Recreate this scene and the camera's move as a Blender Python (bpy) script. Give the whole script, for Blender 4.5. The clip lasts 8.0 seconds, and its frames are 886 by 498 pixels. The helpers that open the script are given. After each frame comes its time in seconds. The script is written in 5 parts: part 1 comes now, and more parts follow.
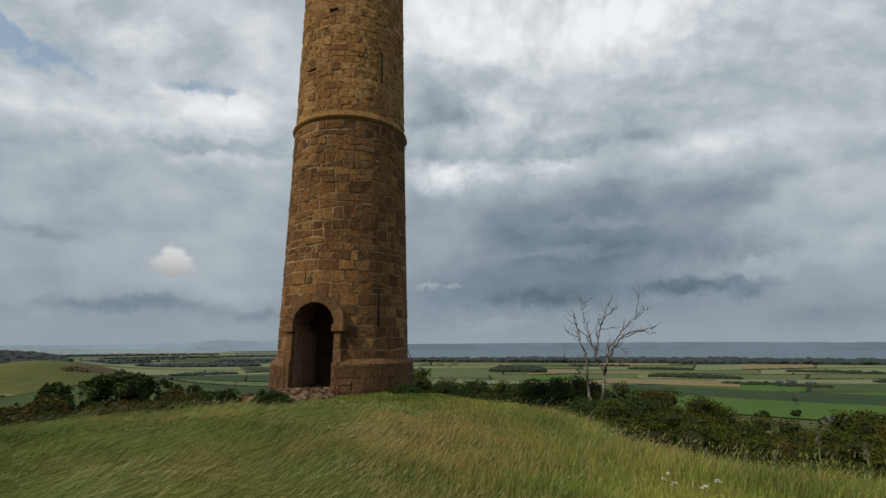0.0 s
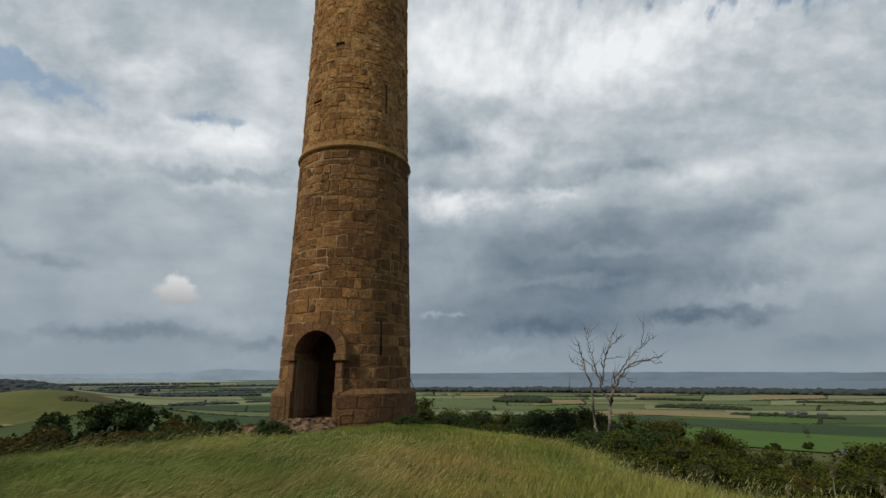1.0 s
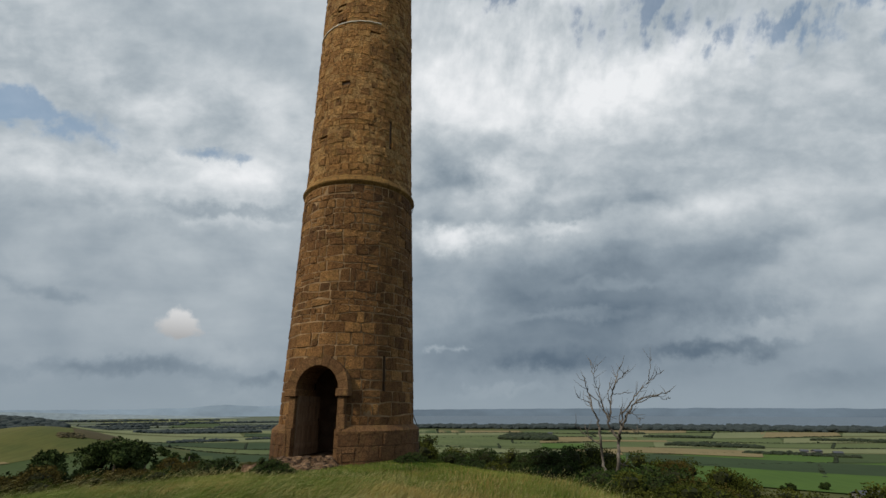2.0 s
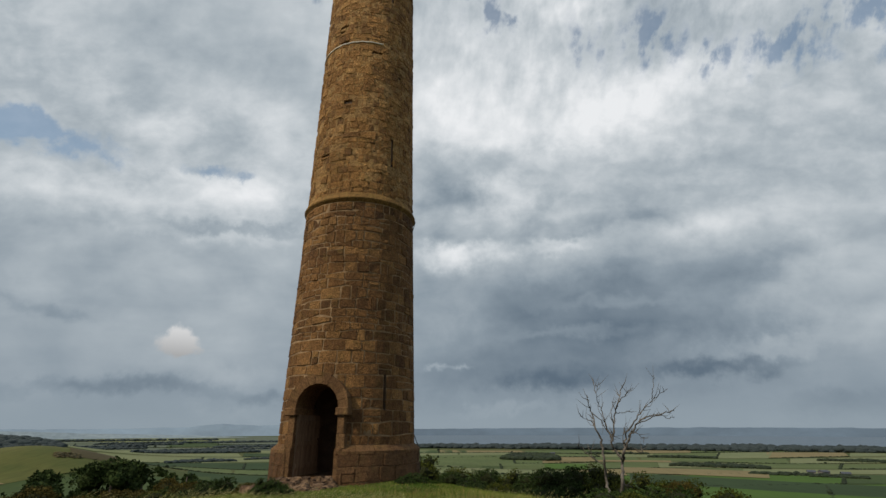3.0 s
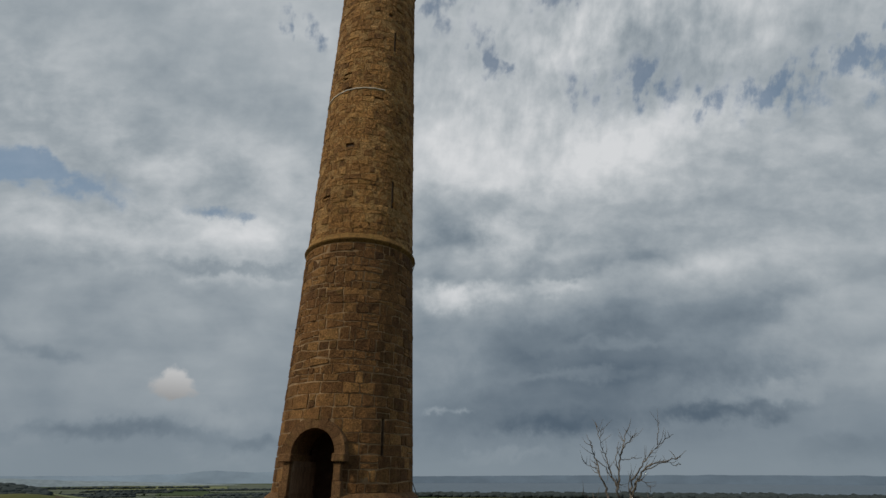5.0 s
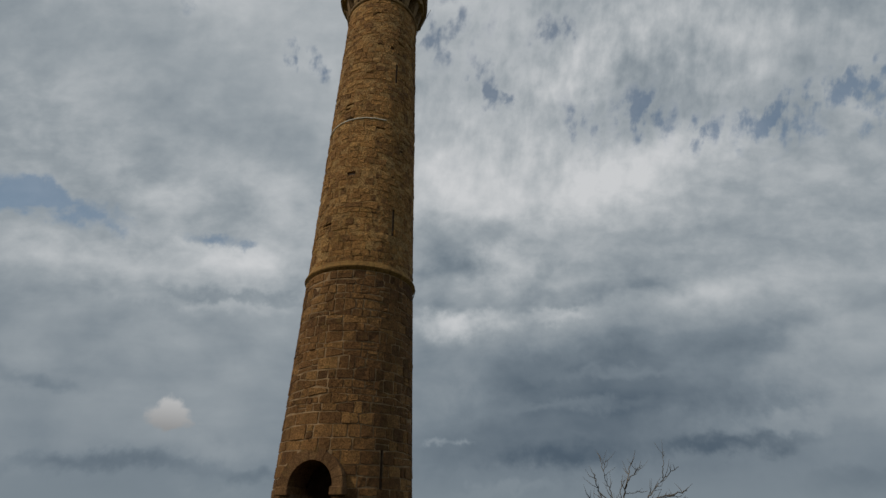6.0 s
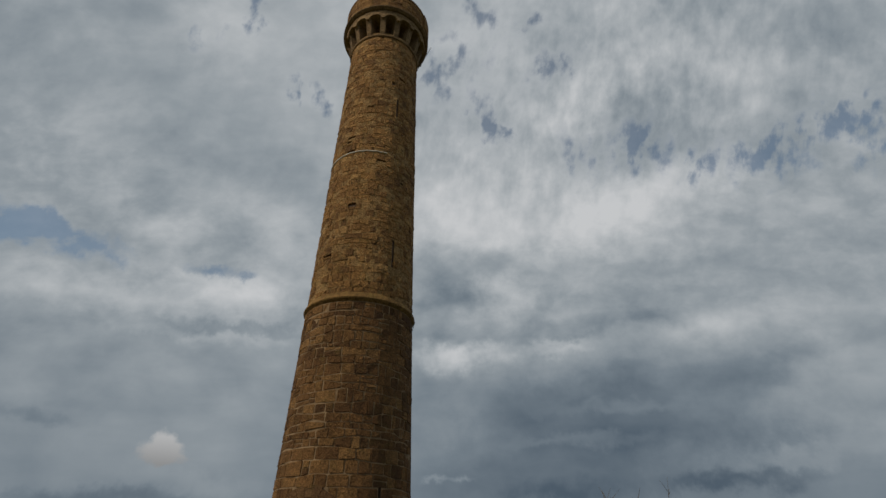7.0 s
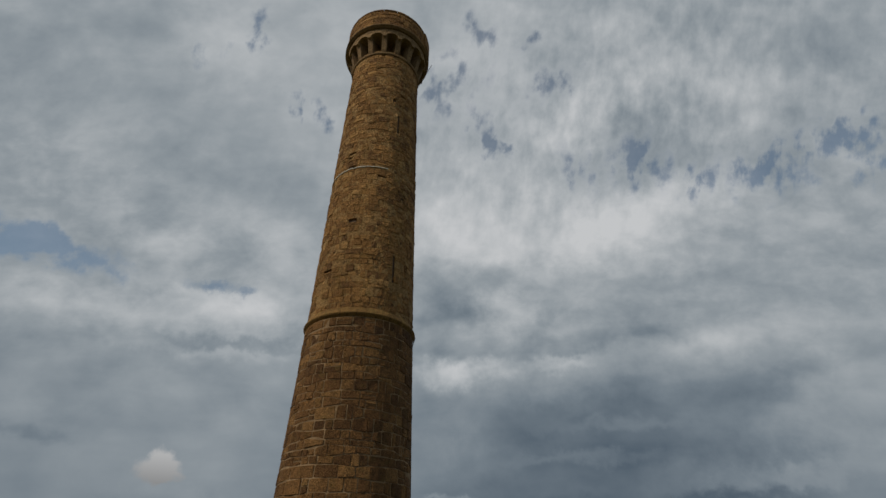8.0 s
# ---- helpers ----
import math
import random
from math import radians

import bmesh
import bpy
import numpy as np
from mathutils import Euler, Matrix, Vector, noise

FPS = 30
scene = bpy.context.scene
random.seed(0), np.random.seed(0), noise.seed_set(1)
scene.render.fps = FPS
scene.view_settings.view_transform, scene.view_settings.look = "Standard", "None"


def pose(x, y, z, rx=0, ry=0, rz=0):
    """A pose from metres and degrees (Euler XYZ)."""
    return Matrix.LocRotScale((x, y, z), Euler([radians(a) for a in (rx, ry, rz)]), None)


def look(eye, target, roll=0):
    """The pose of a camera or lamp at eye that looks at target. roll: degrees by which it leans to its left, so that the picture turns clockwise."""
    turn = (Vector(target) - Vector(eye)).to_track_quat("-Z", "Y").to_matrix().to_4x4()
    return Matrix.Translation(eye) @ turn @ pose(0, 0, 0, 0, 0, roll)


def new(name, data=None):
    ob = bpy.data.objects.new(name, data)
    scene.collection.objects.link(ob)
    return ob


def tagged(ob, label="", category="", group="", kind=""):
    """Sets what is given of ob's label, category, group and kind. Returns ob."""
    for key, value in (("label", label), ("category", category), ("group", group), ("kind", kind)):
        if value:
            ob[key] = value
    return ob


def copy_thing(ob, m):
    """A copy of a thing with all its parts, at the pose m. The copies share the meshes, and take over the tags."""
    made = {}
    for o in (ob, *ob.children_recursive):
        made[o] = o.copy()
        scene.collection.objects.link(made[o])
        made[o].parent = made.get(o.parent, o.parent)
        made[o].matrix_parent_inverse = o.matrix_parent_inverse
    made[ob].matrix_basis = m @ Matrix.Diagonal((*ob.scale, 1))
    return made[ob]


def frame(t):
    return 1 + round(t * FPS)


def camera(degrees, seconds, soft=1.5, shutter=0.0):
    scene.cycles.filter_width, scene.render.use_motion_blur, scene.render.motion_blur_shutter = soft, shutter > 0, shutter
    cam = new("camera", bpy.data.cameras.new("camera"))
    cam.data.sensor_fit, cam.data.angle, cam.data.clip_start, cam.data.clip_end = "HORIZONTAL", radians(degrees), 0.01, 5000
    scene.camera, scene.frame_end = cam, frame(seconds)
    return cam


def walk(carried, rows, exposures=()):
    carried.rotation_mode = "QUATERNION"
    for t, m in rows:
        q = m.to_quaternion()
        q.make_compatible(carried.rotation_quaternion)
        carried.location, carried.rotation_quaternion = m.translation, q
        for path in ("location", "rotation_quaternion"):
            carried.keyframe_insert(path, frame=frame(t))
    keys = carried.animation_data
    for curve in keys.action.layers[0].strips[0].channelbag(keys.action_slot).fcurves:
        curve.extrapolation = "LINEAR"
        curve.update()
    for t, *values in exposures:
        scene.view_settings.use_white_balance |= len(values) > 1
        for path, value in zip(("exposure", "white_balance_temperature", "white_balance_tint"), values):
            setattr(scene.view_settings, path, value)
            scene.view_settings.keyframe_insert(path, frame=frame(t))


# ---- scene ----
# ---------------------------------------------------------------- camera
EYE = (0.0, 0.0, 1.55)
cam = camera(83.4, 8.0)
# seconds, turn to the right, tilt, lean (degrees): a standing camera that tilts up the tower
TURNS = [
    (0.0, 0.00, 10.69, -0.20),
    (0.5, -0.10, 11.79, -0.14),
    (1.0, -0.37, 13.93, -0.11),
    (1.5, -0.61, 16.17, -0.10),
    (3.0, -0.90, 19.77, -0.07),
    (3.5, -0.90, 20.72, -0.06),
    (4.0, -0.89, 21.82, -0.03),
    (4.5, -0.87, 23.11, -0.01),
    (6.0, -0.91, 27.64, 0.07),
    (6.5, -0.95, 29.62, 0.11),
    (7.0, -0.88, 31.24, 0.13),
    (7.5, -0.87, 32.28, 0.14),
    (8.0, -0.96, 33.00, 0.17),
]
walk(cam, [(t, pose(*EYE, 90 + tilt, 0, -turn) @ pose(0, 0, 0, 0, 0, lean)) for t, turn, tilt, lean in TURNS],
     exposures=[(0.0, -0.12), (1.5, -0.14), (3.5, -0.22), (4.5, -0.42), (6.5, -0.72), (8.0, -0.77)])

# ---------------------------------------------------------------- world and sun
world = bpy.data.worlds.new("cloudy_sky")
scene.world = world
world.use_nodes = True
WT = world.node_tree
WT.nodes.clear()


def wlink(a, b):
    WT.links.new(a, b)


def wmath(op, a, b=None, c=None):
    n = WT.nodes.new("ShaderNodeMath")
    n.operation = op
    for i, v in enumerate((a, b, c)):
        if v is None:
            continue
        if isinstance(v, (int, float)):
            n.inputs[i].default_value = v
        else:
            wlink(v, n.inputs[i])
    return n.outputs[0]


coords = WT.nodes.new("ShaderNodeTexCoord")
split = WT.nodes.new("ShaderNodeSeparateXYZ")
wlink(coords.outputs["Generated"], split.inputs[0])
DX, DY, DZ = split.outputs
azim = wmath("MULTIPLY", wmath("ARCTAN2", DX, DY), 57.2958)
elev = wmath("MULTIPLY", wmath("ARCSINE", DZ), 57.2958)


def wvec(x, y, z=0.0):
    n = WT.nodes.new("ShaderNodeCombineXYZ")
    for i, v in enumerate((x, y, z)):
        if isinstance(v, (int, float)):
            n.inputs[i].default_value = v
        else:
            wlink(v, n.inputs[i])
    return n.outputs[0]


def wnoise(vec, scale, detail=6.0, rough=0.55, distort=0.0):
    n = WT.nodes.new("ShaderNodeTexNoise")
    n.inputs["Scale"].default_value = scale
    n.inputs["Detail"].default_value = detail
    n.inputs["Roughness"].default_value = rough
    n.inputs["Distortion"].default_value = distort
    wlink(vec, n.inputs["Vector"])
    return n


# angular place of a sky point in degrees, frayed by noise at two sizes
def frayed(scale, detail, reach, base):
    n = wnoise(coords.outputs["Generated"], scale, detail, 0.6)
    off = WT.nodes.new("ShaderNodeVectorMath")
    off.operation = "SUBTRACT"
    wlink(n.outputs["Color"], off.inputs[0])
    off.inputs[1].default_value = (0.5, 0.5, 0.5)
    moved = WT.nodes.new("ShaderNodeVectorMath")
    moved.operation = "MULTIPLY_ADD"
    wlink(off.outputs[0], moved.inputs[0])
    moved.inputs[1].default_value = reach
    wlink(base, moved.inputs[2])
    return moved.outputs[0]


SKY_AT = frayed(6.0, 6.0, (13.0, 6.0, 0.0), frayed(24.0, 6.0, (4.5, 3.2, 0.0), wvec(azim, elev)))


def stretched(value, lo, hi, to_lo=0.0, to_hi=1.0, smooth=True):
    n = WT.nodes.new("ShaderNodeMapRange")
    if smooth:
        n.interpolation_type = "SMOOTHSTEP"
    n.inputs["From Min"].default_value, n.inputs["From Max"].default_value = lo, hi
    n.inputs["To Min"].default_value, n.inputs["To Max"].default_value = to_lo, to_hi
    wlink(value, n.inputs["Value"])
    return n.outputs[0]


def cloud(total, az, el, wide, high, amount, lean=0.0):
    """Adds one cloud (or gap) of the deck: place and half size in degrees."""
    m = WT.nodes.new("ShaderNodeMapping")
    m.vector_type = "TEXTURE"
    m.inputs["Location"].default_value = (az, el, 0)
    m.inputs["Rotation"].default_value = (0, 0, radians(lean))
    m.inputs["Scale"].default_value = (wide, high, 1)
    wlink(SKY_AT, m.inputs["Vector"])
    g = WT.nodes.new("ShaderNodeTexGradient")
    g.gradient_type = "SPHERICAL"
    wlink(m.outputs[0], g.inputs[0])
    return wmath("MULTIPLY_ADD", stretched(g.outputs["Fac"], 0.0, 1.0), amount, total)


# the deck as a flat sheet that leans over the knoll at 25 degrees
toward = wmath("MAXIMUM", wmath("ADD", wmath("MULTIPLY", DY, 0.906), wmath("MULTIPLY", DZ, 0.423)), 0.15)
DECK_U = wmath("MULTIPLY", wmath("DIVIDE", DX, toward), 57.3)
DECK_V = wmath("MULTIPLY", wmath("DIVIDE", wmath("SUBTRACT", wmath("MULTIPLY", DZ, 0.906), wmath("MULTIPLY", DY, 0.423)), toward), 57.3)


def ripple(across, upward, slant, detail, rough, amount, distort=0.0):
    """Noise over the deck: its frequencies across and upward, and how far it slants."""
    n = wnoise(wvec(wmath("MULTIPLY", wmath("MULTIPLY_ADD", DECK_V, slant, DECK_U), across), wmath("MULTIPLY", DECK_V, upward), 0.0), 1.0, detail, rough, distort)
    return wmath("MULTIPLY", wmath("SUBTRACT", n.outputs["Fac"], 0.5), amount)


# flat layered cloud low down, small rippled cloud drawn out upwards overhead
aloft = stretched(elev, 22.0, 36.0)
layers = ripple(0.04, 0.20, 0.0, 6.0, 0.5, 0.20, 0.1)
billows = ripple(0.10, 0.15, 0.0, 6.0, 0.5, 0.30, 0.2)
cotton = ripple(0.22, 0.34, 0.0, 7.0, 0.58, 0.28, 0.2)
ripples = ripple(0.50, 0.27, -0.15, 5.0, 0.55, 1.0, 0.0)
level = WT.nodes.new("ShaderNodeValToRGB")
grades = level.color_ramp
grades.elements[0].position, grades.elements[0].color = 0.0, (0.61, 0.61, 0.61, 1)
grades.elements[1].position, grades.elements[1].color = 1.0, (0.72, 0.72, 0.72, 1)
for at, v in ((0.06, 0.64), (0.14, 0.71), (0.22, 0.75), (0.33, 0.78), (0.45, 0.77), (0.62, 0.77)):
    grades.elements.new(at).color = (v, v, v, 1)
wlink(wmath("DIVIDE", elev, 90.0), level.inputs[0])
low_calm = stretched(elev, 2.0, 16.0, 0.35, 1.0)
light = wmath("ADD", level.outputs[0], wmath("MULTIPLY", low_calm, wmath("ADD", wmath("MULTIPLY", layers, wmath("SUBTRACT", 1.0, wmath("MULTIPLY", aloft, 0.7))), billows)))
light = wmath("ADD", light, wmath("MULTIPLY", cotton, wmath("MULTIPLY", stretched(elev, 12.0, 24.0), stretched(elev, 30.0, 42.0, 1.0, 0.35))))
right_high = cloud(wmath("ADD", 0.04, 0.0), 22.0, 44.0, 52.0, 24.0, 0.42)
light = wmath("MULTIPLY_ADD", wmath("MULTIPLY", ripples, right_high), aloft, light)
light = cloud(light, 9.6, 33.3, 30.9, 8.9, 0.17)
light = cloud(light, 23.5, 33.2, 18.3, 6.5, 0.12)
light = cloud(light, 0.3, 38.9, 13.2, 8.9, 0.10)
light = cloud(light, 9.4, 44.8, 10.3, 13.1, 0.08)
light = cloud(light, 19.6, 44.0, 7.8, 8.1, 0.06)
light = cloud(light, 3.8, 55.2, 14.5, 9.6, 0.08)
light = cloud(light, 28.9, 46.7, 19.8, 4.2, 0.09)
light = cloud(light, 41.8, 41.4, 10.5, 3.8, 0.08)
light = cloud(light, 42.9, 26.4, 9.1, 4.7, 0.04)
light = cloud(light, 33.0, 35.1, 8.8, 4.3, 0.06)
light = cloud(light, 7.6, 29.2, 18.4, 3.1, -0.10)
light = cloud(light, -1.2, 25.3, 8.6, 6.4, -0.12)
light = cloud(light, 6.7, 26.1, 8.4, 3.3, 0.13)
light = cloud(light, 17.9, 23.2, 11.0, 3.0, -0.06)
light = cloud(light, 29.3, 26.4, 6.5, 1.7, -0.05)
light = cloud(light, 29.2, 20.6, 9.0, 3.2, 0.08)
light = cloud(light, 40.8, 19.5, 6.8, 5.6, 0.07)
light = cloud(light, 13.6, 21.4, 30.5, 2.2, -0.10)
light = cloud(light, 37.2, 16.0, 11.5, 1.5, -0.06)
light = cloud(light, 0.2, 19.3, 8.3, 2.7, 0.20)
light = cloud(light, 12.4, 19.5, 7.5, 1.3, 0.09)
light = cloud(light, 12.7, 15.0, 32.9, 4.6, -0.08)
light = cloud(light, 18.4, 13.2, 13.0, 1.1, 0.06)
light = cloud(light, 25.8, 10.2, 18.0, 3.0, -0.07)
light = cloud(light, -24.7, 23.3, 13.1, 3.7, 0.15)
light = cloud(light, -31.6, 24.4, 6.7, 2.2, 0.06)
light = cloud(light, -34.7, 21.9, 6.2, 2.6, 0.08)
light = cloud(light, -42.3, 21.0, 12.5, 2.8, 0.08)
light = cloud(light, -34.2, 28.5, 7.9, 3.3, 0.08)
light = cloud(light, -21.9, 30.6, 8.3, 6.7, 0.07)
light = cloud(light, -36.5, 49.8, 12.1, 5.7, 0.10)
light = cloud(light, -30.9, 37.4, 19.6, 3.4, -0.05)
light = cloud(light, -38.5, 31.9, 13.5, 4.1, -0.03)
light = cloud(light, -24.6, 20.3, 13.3, 1.0, -0.08)
light = cloud(light, -40.3, 14.8, 19.9, 4.1, -0.05)
light = cloud(light, -53.6, 39.9, 12.1, 11.7, -0.05)
light = cloud(light, 51.7, 42.5, 9.2, 4.8, -0.05)
light = cloud(light, 29.8, 52.4, 9.1, 3.9, 0.05)
light = cloud(light, -32.5, 3.2, 12.8, 1.5, -0.10)
light = cloud(light, -20.7, 2.7, 4.6, 1.2, -0.08)
light = cloud(light, -40.2, 10.4, 5.7, 1.2, -0.06)
light = cloud(light, -22.2, 1.0, 6.8, 1.1, 0.04)
light = cloud(light, -24.7, 5.4, 10.1, 1.8, 0.04)
light = cloud(light, -30.1, 19.2, 16.6, 1.0, 0.05)
light = cloud(light, 26.9, 5.6, 9.4, 1.4, -0.11, 4.0)
light = cloud(light, 10.6, 4.4, 8.6, 2.3, -0.11, 2.0)
light = cloud(light, 13.8, 6.3, 19.8, 4.4, -0.06)
light = cloud(light, 1.0, 5.6, 12.9, 5.8, -0.05)
light = cloud(light, 7.1, 1.2, 10.6, 0.9, 0.05)
light = cloud(light, 14.0, 10.0, 10.9, 1.1, 0.07)
light = cloud(light, 31.1, 7.4, 9.2, 1.4, 0.06, 3.0)
light = cloud(light, 38.9, 8.8, 11.1, 2.2, 0.04, 4.0)
light = cloud(light, 26.7, 13.8, 18.4, 6.3, -0.05)
light = cloud(light, 39.9, 23.0, 10.9, 8.7, -0.04)
light = cloud(light, -33.8, 11.9, 25.2, 7.8, -0.05)
light = cloud(light, 12.1, 10.6, 16.8, 6.6, -0.09)
light = cloud(light, -19.5, 52.7, 27.7, 14.4, 0.08)
light = cloud(light, 10.7, 53.1, 27.6, 12.9, 0.05)
light = cloud(light, -34.2, 10.1, 27.1, 9.7, 0.05)
light = cloud(light, 37.8, 10.5, 12.2, 9.2, 0.05)
light = cloud(light, 36.9, 2.2, 9.3, 1.6, -0.06)
light = cloud(light, -0.9, 6.7, 3.4, 0.6, 0.10)
light = cloud(light, 20.2, 12.5, 30.9, 7.3, -0.06)
light = cloud(light, 16.9, 7.1, 34.7, 9.9, -0.06)
light = cloud(light, 39.6, 14.4, 10.4, 4.0, 0.05)
light = cloud(light, -35.6, 14.8, 22.3, 3.7, 0.02)
# blue shows through the breaks of the ripples
gaps = wmath("ADD", 0.0, 0.0)
gaps = cloud(gaps, 25.9, 39.9, 10.0, 4.8, 1.00)
gaps = cloud(gaps, 32.2, 35.7, 3.5, 3.8, 0.70)
gaps = cloud(gaps, 40.5, 33.9, 6.0, 4.9, 0.80)
gaps = cloud(gaps, 47.9, 31.7, 4.4, 4.8, 0.75)
gaps = cloud(gaps, 6.0, 44.7, 3.9, 4.9, 0.80)
gaps = cloud(gaps, 17.6, 39.4, 3.3, 7.2, 0.60)
gaps = cloud(gaps, -1.9, 51.0, 7.9, 4.1, 0.60)
gaps = cloud(gaps, 18.7, 50.2, 6.1, 3.9, 0.60)
gaps = cloud(gaps, 16.2, 54.7, 4.8, 1.9, 0.60)
gaps = cloud(gaps, -22.2, 46.0, 4.6, 4.1, 0.90)
gaps = cloud(gaps, -33.2, 51.8, 3.5, 3.9, 0.70)
gaps = cloud(gaps, -40.7, 47.9, 2.5, 2.1, 0.50)
gaps = cloud(gaps, 6.0, 56.2, 5.3, 4.3, 0.50)
gaps = cloud(gaps, 46.6, 35.0, 5.5, 2.3, 0.60)
gaps = cloud(gaps, 35.9, 35.9, 25.4, 6.2, 0.40)
gaps = cloud(gaps, 5.5, 51.1, 24.4, 13.4, 0.35)
gaps = cloud(gaps, -34.7, 49.6, 20.9, 8.7, 0.25)
low_gaps = wmath("ADD", 0.0, 0.0)
low_gaps = cloud(low_gaps, -44.2, 25.3, 10.2, 2.5, 2.00)
low_gaps = cloud(low_gaps, -27.8, 25.6, 8.0, 1.3, 1.20)
gaps = wmath("MULTIPLY", gaps, wmath("ADD", wmath("MULTIPLY", ripples, 6.5), wmath("MULTIPLY_ADD", cotton, 3.0, 0.85)))
low_gaps = wmath("MULTIPLY", low_gaps, wmath("ADD", wmath("MULTIPLY", layers, 7.0), wmath("MULTIPLY_ADD", cotton, 9.0, 0.75)))
gaps = stretched(wmath("MAXIMUM", gaps, low_gaps), 0.2, 1.3, 0.0, 0.72)
hue = WT.nodes.new("ShaderNodeValToRGB")
ramp = hue.color_ramp
ramp.elements[0].position, ramp.elements[0].color = 0.30, (0.048, 0.067, 0.090, 1)
ramp.elements[1].position, ramp.elements[1].color = 1.0, (0.93, 0.95, 0.97, 1)
for at, c in ((0.45, (0.126, 0.175, 0.230, 1)), (0.62, (0.292, 0.354, 0.410, 1)), (0.75, (0.470, 0.529, 0.573, 1)), (0.88, (0.702, 0.745, 0.776, 1))):
    ramp.elements.new(at).color = c
wlink(light, hue.inputs[0])
sky = WT.nodes.new("ShaderNodeTexSky")
sky.sky_type = "NISHITA"
sky.sun_disc = False
sky.sun_elevation, sky.sun_rotation = radians(41), radians(-127)
dim = WT.nodes.new("ShaderNodeVectorMath")
dim.operation = "MULTIPLY"
wlink(sky.outputs[0], dim.inputs[0])
dim.inputs[1].default_value = (0.145, 0.149, 0.135)
mix = WT.nodes.new("ShaderNodeMix")
mix.data_type = "RGBA"
wlink(gaps, mix.inputs["Factor"])
wlink(hue.outputs[0], mix.inputs["A"])
wlink(dim.outputs[0], mix.inputs["B"])
# one small white cumulus, billowed on top and ragged below
tuft = wnoise(coords.outputs["Generated"], 34.0, 5.0, 0.55)
tuft_at = WT.nodes.new("ShaderNodeVectorMath")
tuft_at.operation = "MULTIPLY_ADD"
tuft_at.inputs[1].default_value = (2.4, 1.8, 0.0)
wlink(tuft.outputs["Color"], tuft_at.inputs[0])
wlink(wvec(azim, elev), tuft_at.inputs[2])


def puff(az, el, wide, high):
    m = WT.nodes.new("ShaderNodeMapping")
    m.vector_type = "TEXTURE"
    m.inputs["Location"].default_value = (az + 1.2, el + 0.9, 0)
    m.inputs["Scale"].default_value = (wide, high, 1)
    wlink(tuft_at.outputs[0], m.inputs["Vector"])
    g = WT.nodes.new("ShaderNodeTexGradient")
    g.gradient_type = "SPHERICAL"
    wlink(m.outputs[0], g.inputs[0])
    return g.outputs["Fac"]


billow = wmath("MAXIMUM", puff(-28.7, 8.0, 2.5, 1.35), wmath("MAXIMUM", puff(-28.8, 8.8, 1.6, 1.5), puff(-28.4, 7.5, 2.6, 1.0)))
whole = WT.nodes.new("ShaderNodeMapRange")
whole.interpolation_type = "SMOOTHSTEP"
whole.inputs["From Min"].default_value, whole.inputs["From Max"].default_value = 0.08, 0.5
wlink(billow, whole.inputs["Value"])
puffed = WT.nodes.new("ShaderNodeMix")
puffed.data_type = "RGBA"
wlink(wmath("MULTIPLY", whole.outputs[0], 0.9), puffed.inputs["Factor"])
wlink(mix.outputs["Result"], puffed.inputs["A"])
tone = WT.nodes.new("ShaderNodeMapRange")
tone.inputs["From Min"].default_value, tone.inputs["From Max"].default_value = 6.87, 9.27
tone.inputs["To Min"].default_value, tone.inputs["To Max"].default_value = 0.44, 0.76
wlink(elev, tone.inputs["Value"])
wlink(wvec(tone.outputs[0], tone.outputs[0], tone.outputs[0]), puffed.inputs["B"])
# near the horizon the deck closes to an even grey
veil = WT.nodes.new("ShaderNodeMapRange")
veil.interpolation_type = "SMOOTHSTEP"
veil.inputs["From Min"].default_value, veil.inputs["From Max"].default_value = 0.07, 0.0
veil.inputs["To Min"].default_value, veil.inputs["To Max"].default_value = 0.0, 0.7
wlink(DZ, veil.inputs["Value"])
low = WT.nodes.new("ShaderNodeMix")
low.data_type = "RGBA"
wlink(veil.outputs[0], low.inputs["Factor"])
wlink(puffed.outputs["Result"], low.inputs["A"])
low.inputs["B"].default_value = (0.315, 0.38, 0.43, 1)
shine = WT.nodes.new("ShaderNodeBackground")
shine.inputs["Strength"].default_value = 1.0
wlink(low.outputs["Result"], shine.inputs["Color"])
sky_out = WT.nodes.new("ShaderNodeOutputWorld")
wlink(shine.outputs[0], sky_out.inputs[0])

sun_data = bpy.data.lights.new("sun", "SUN")
sun_data.energy, sun_data.angle, sun_data.color = 3.2, radians(6), (1.0, 0.87, 0.68)
sun = new("sun", sun_data)
sun.matrix_basis = look((-44, -33, 47), (0, 0, 0))


# ---------------------------------------------------------------- materials
def material(name, rough=0.9, metal=0.0):
    m = bpy.data.materials.new(name)
    m.use_nodes = True
    t = m.node_tree
    b = t.nodes["Principled BSDF"]
    b.inputs["Roughness"].default_value = rough
    b.inputs["Metallic"].default_value = metal
    b.inputs["Specular IOR Level"].default_value = 0.25
    return m, t, b


def tex(t, scale, detail=5.0, rough=0.55, stretch=(1, 1, 1), kind="Object"):
    """Noise in the object's own metres."""
    c = t.nodes.new("ShaderNodeTexCoord")
    g = t.nodes.new("ShaderNodeMapping")
    g.inputs["Scale"].default_value = stretch
    t.links.new(c.outputs[kind], g.inputs[0])
    n = t.nodes.new("ShaderNodeTexNoise")
    n.inputs["Scale"].default_value, n.inputs["Detail"].default_value = scale, detail
    n.inputs["Roughness"].default_value = rough
    t.links.new(g.outputs[0], n.inputs["Vector"])
    return n.outputs["Fac"]


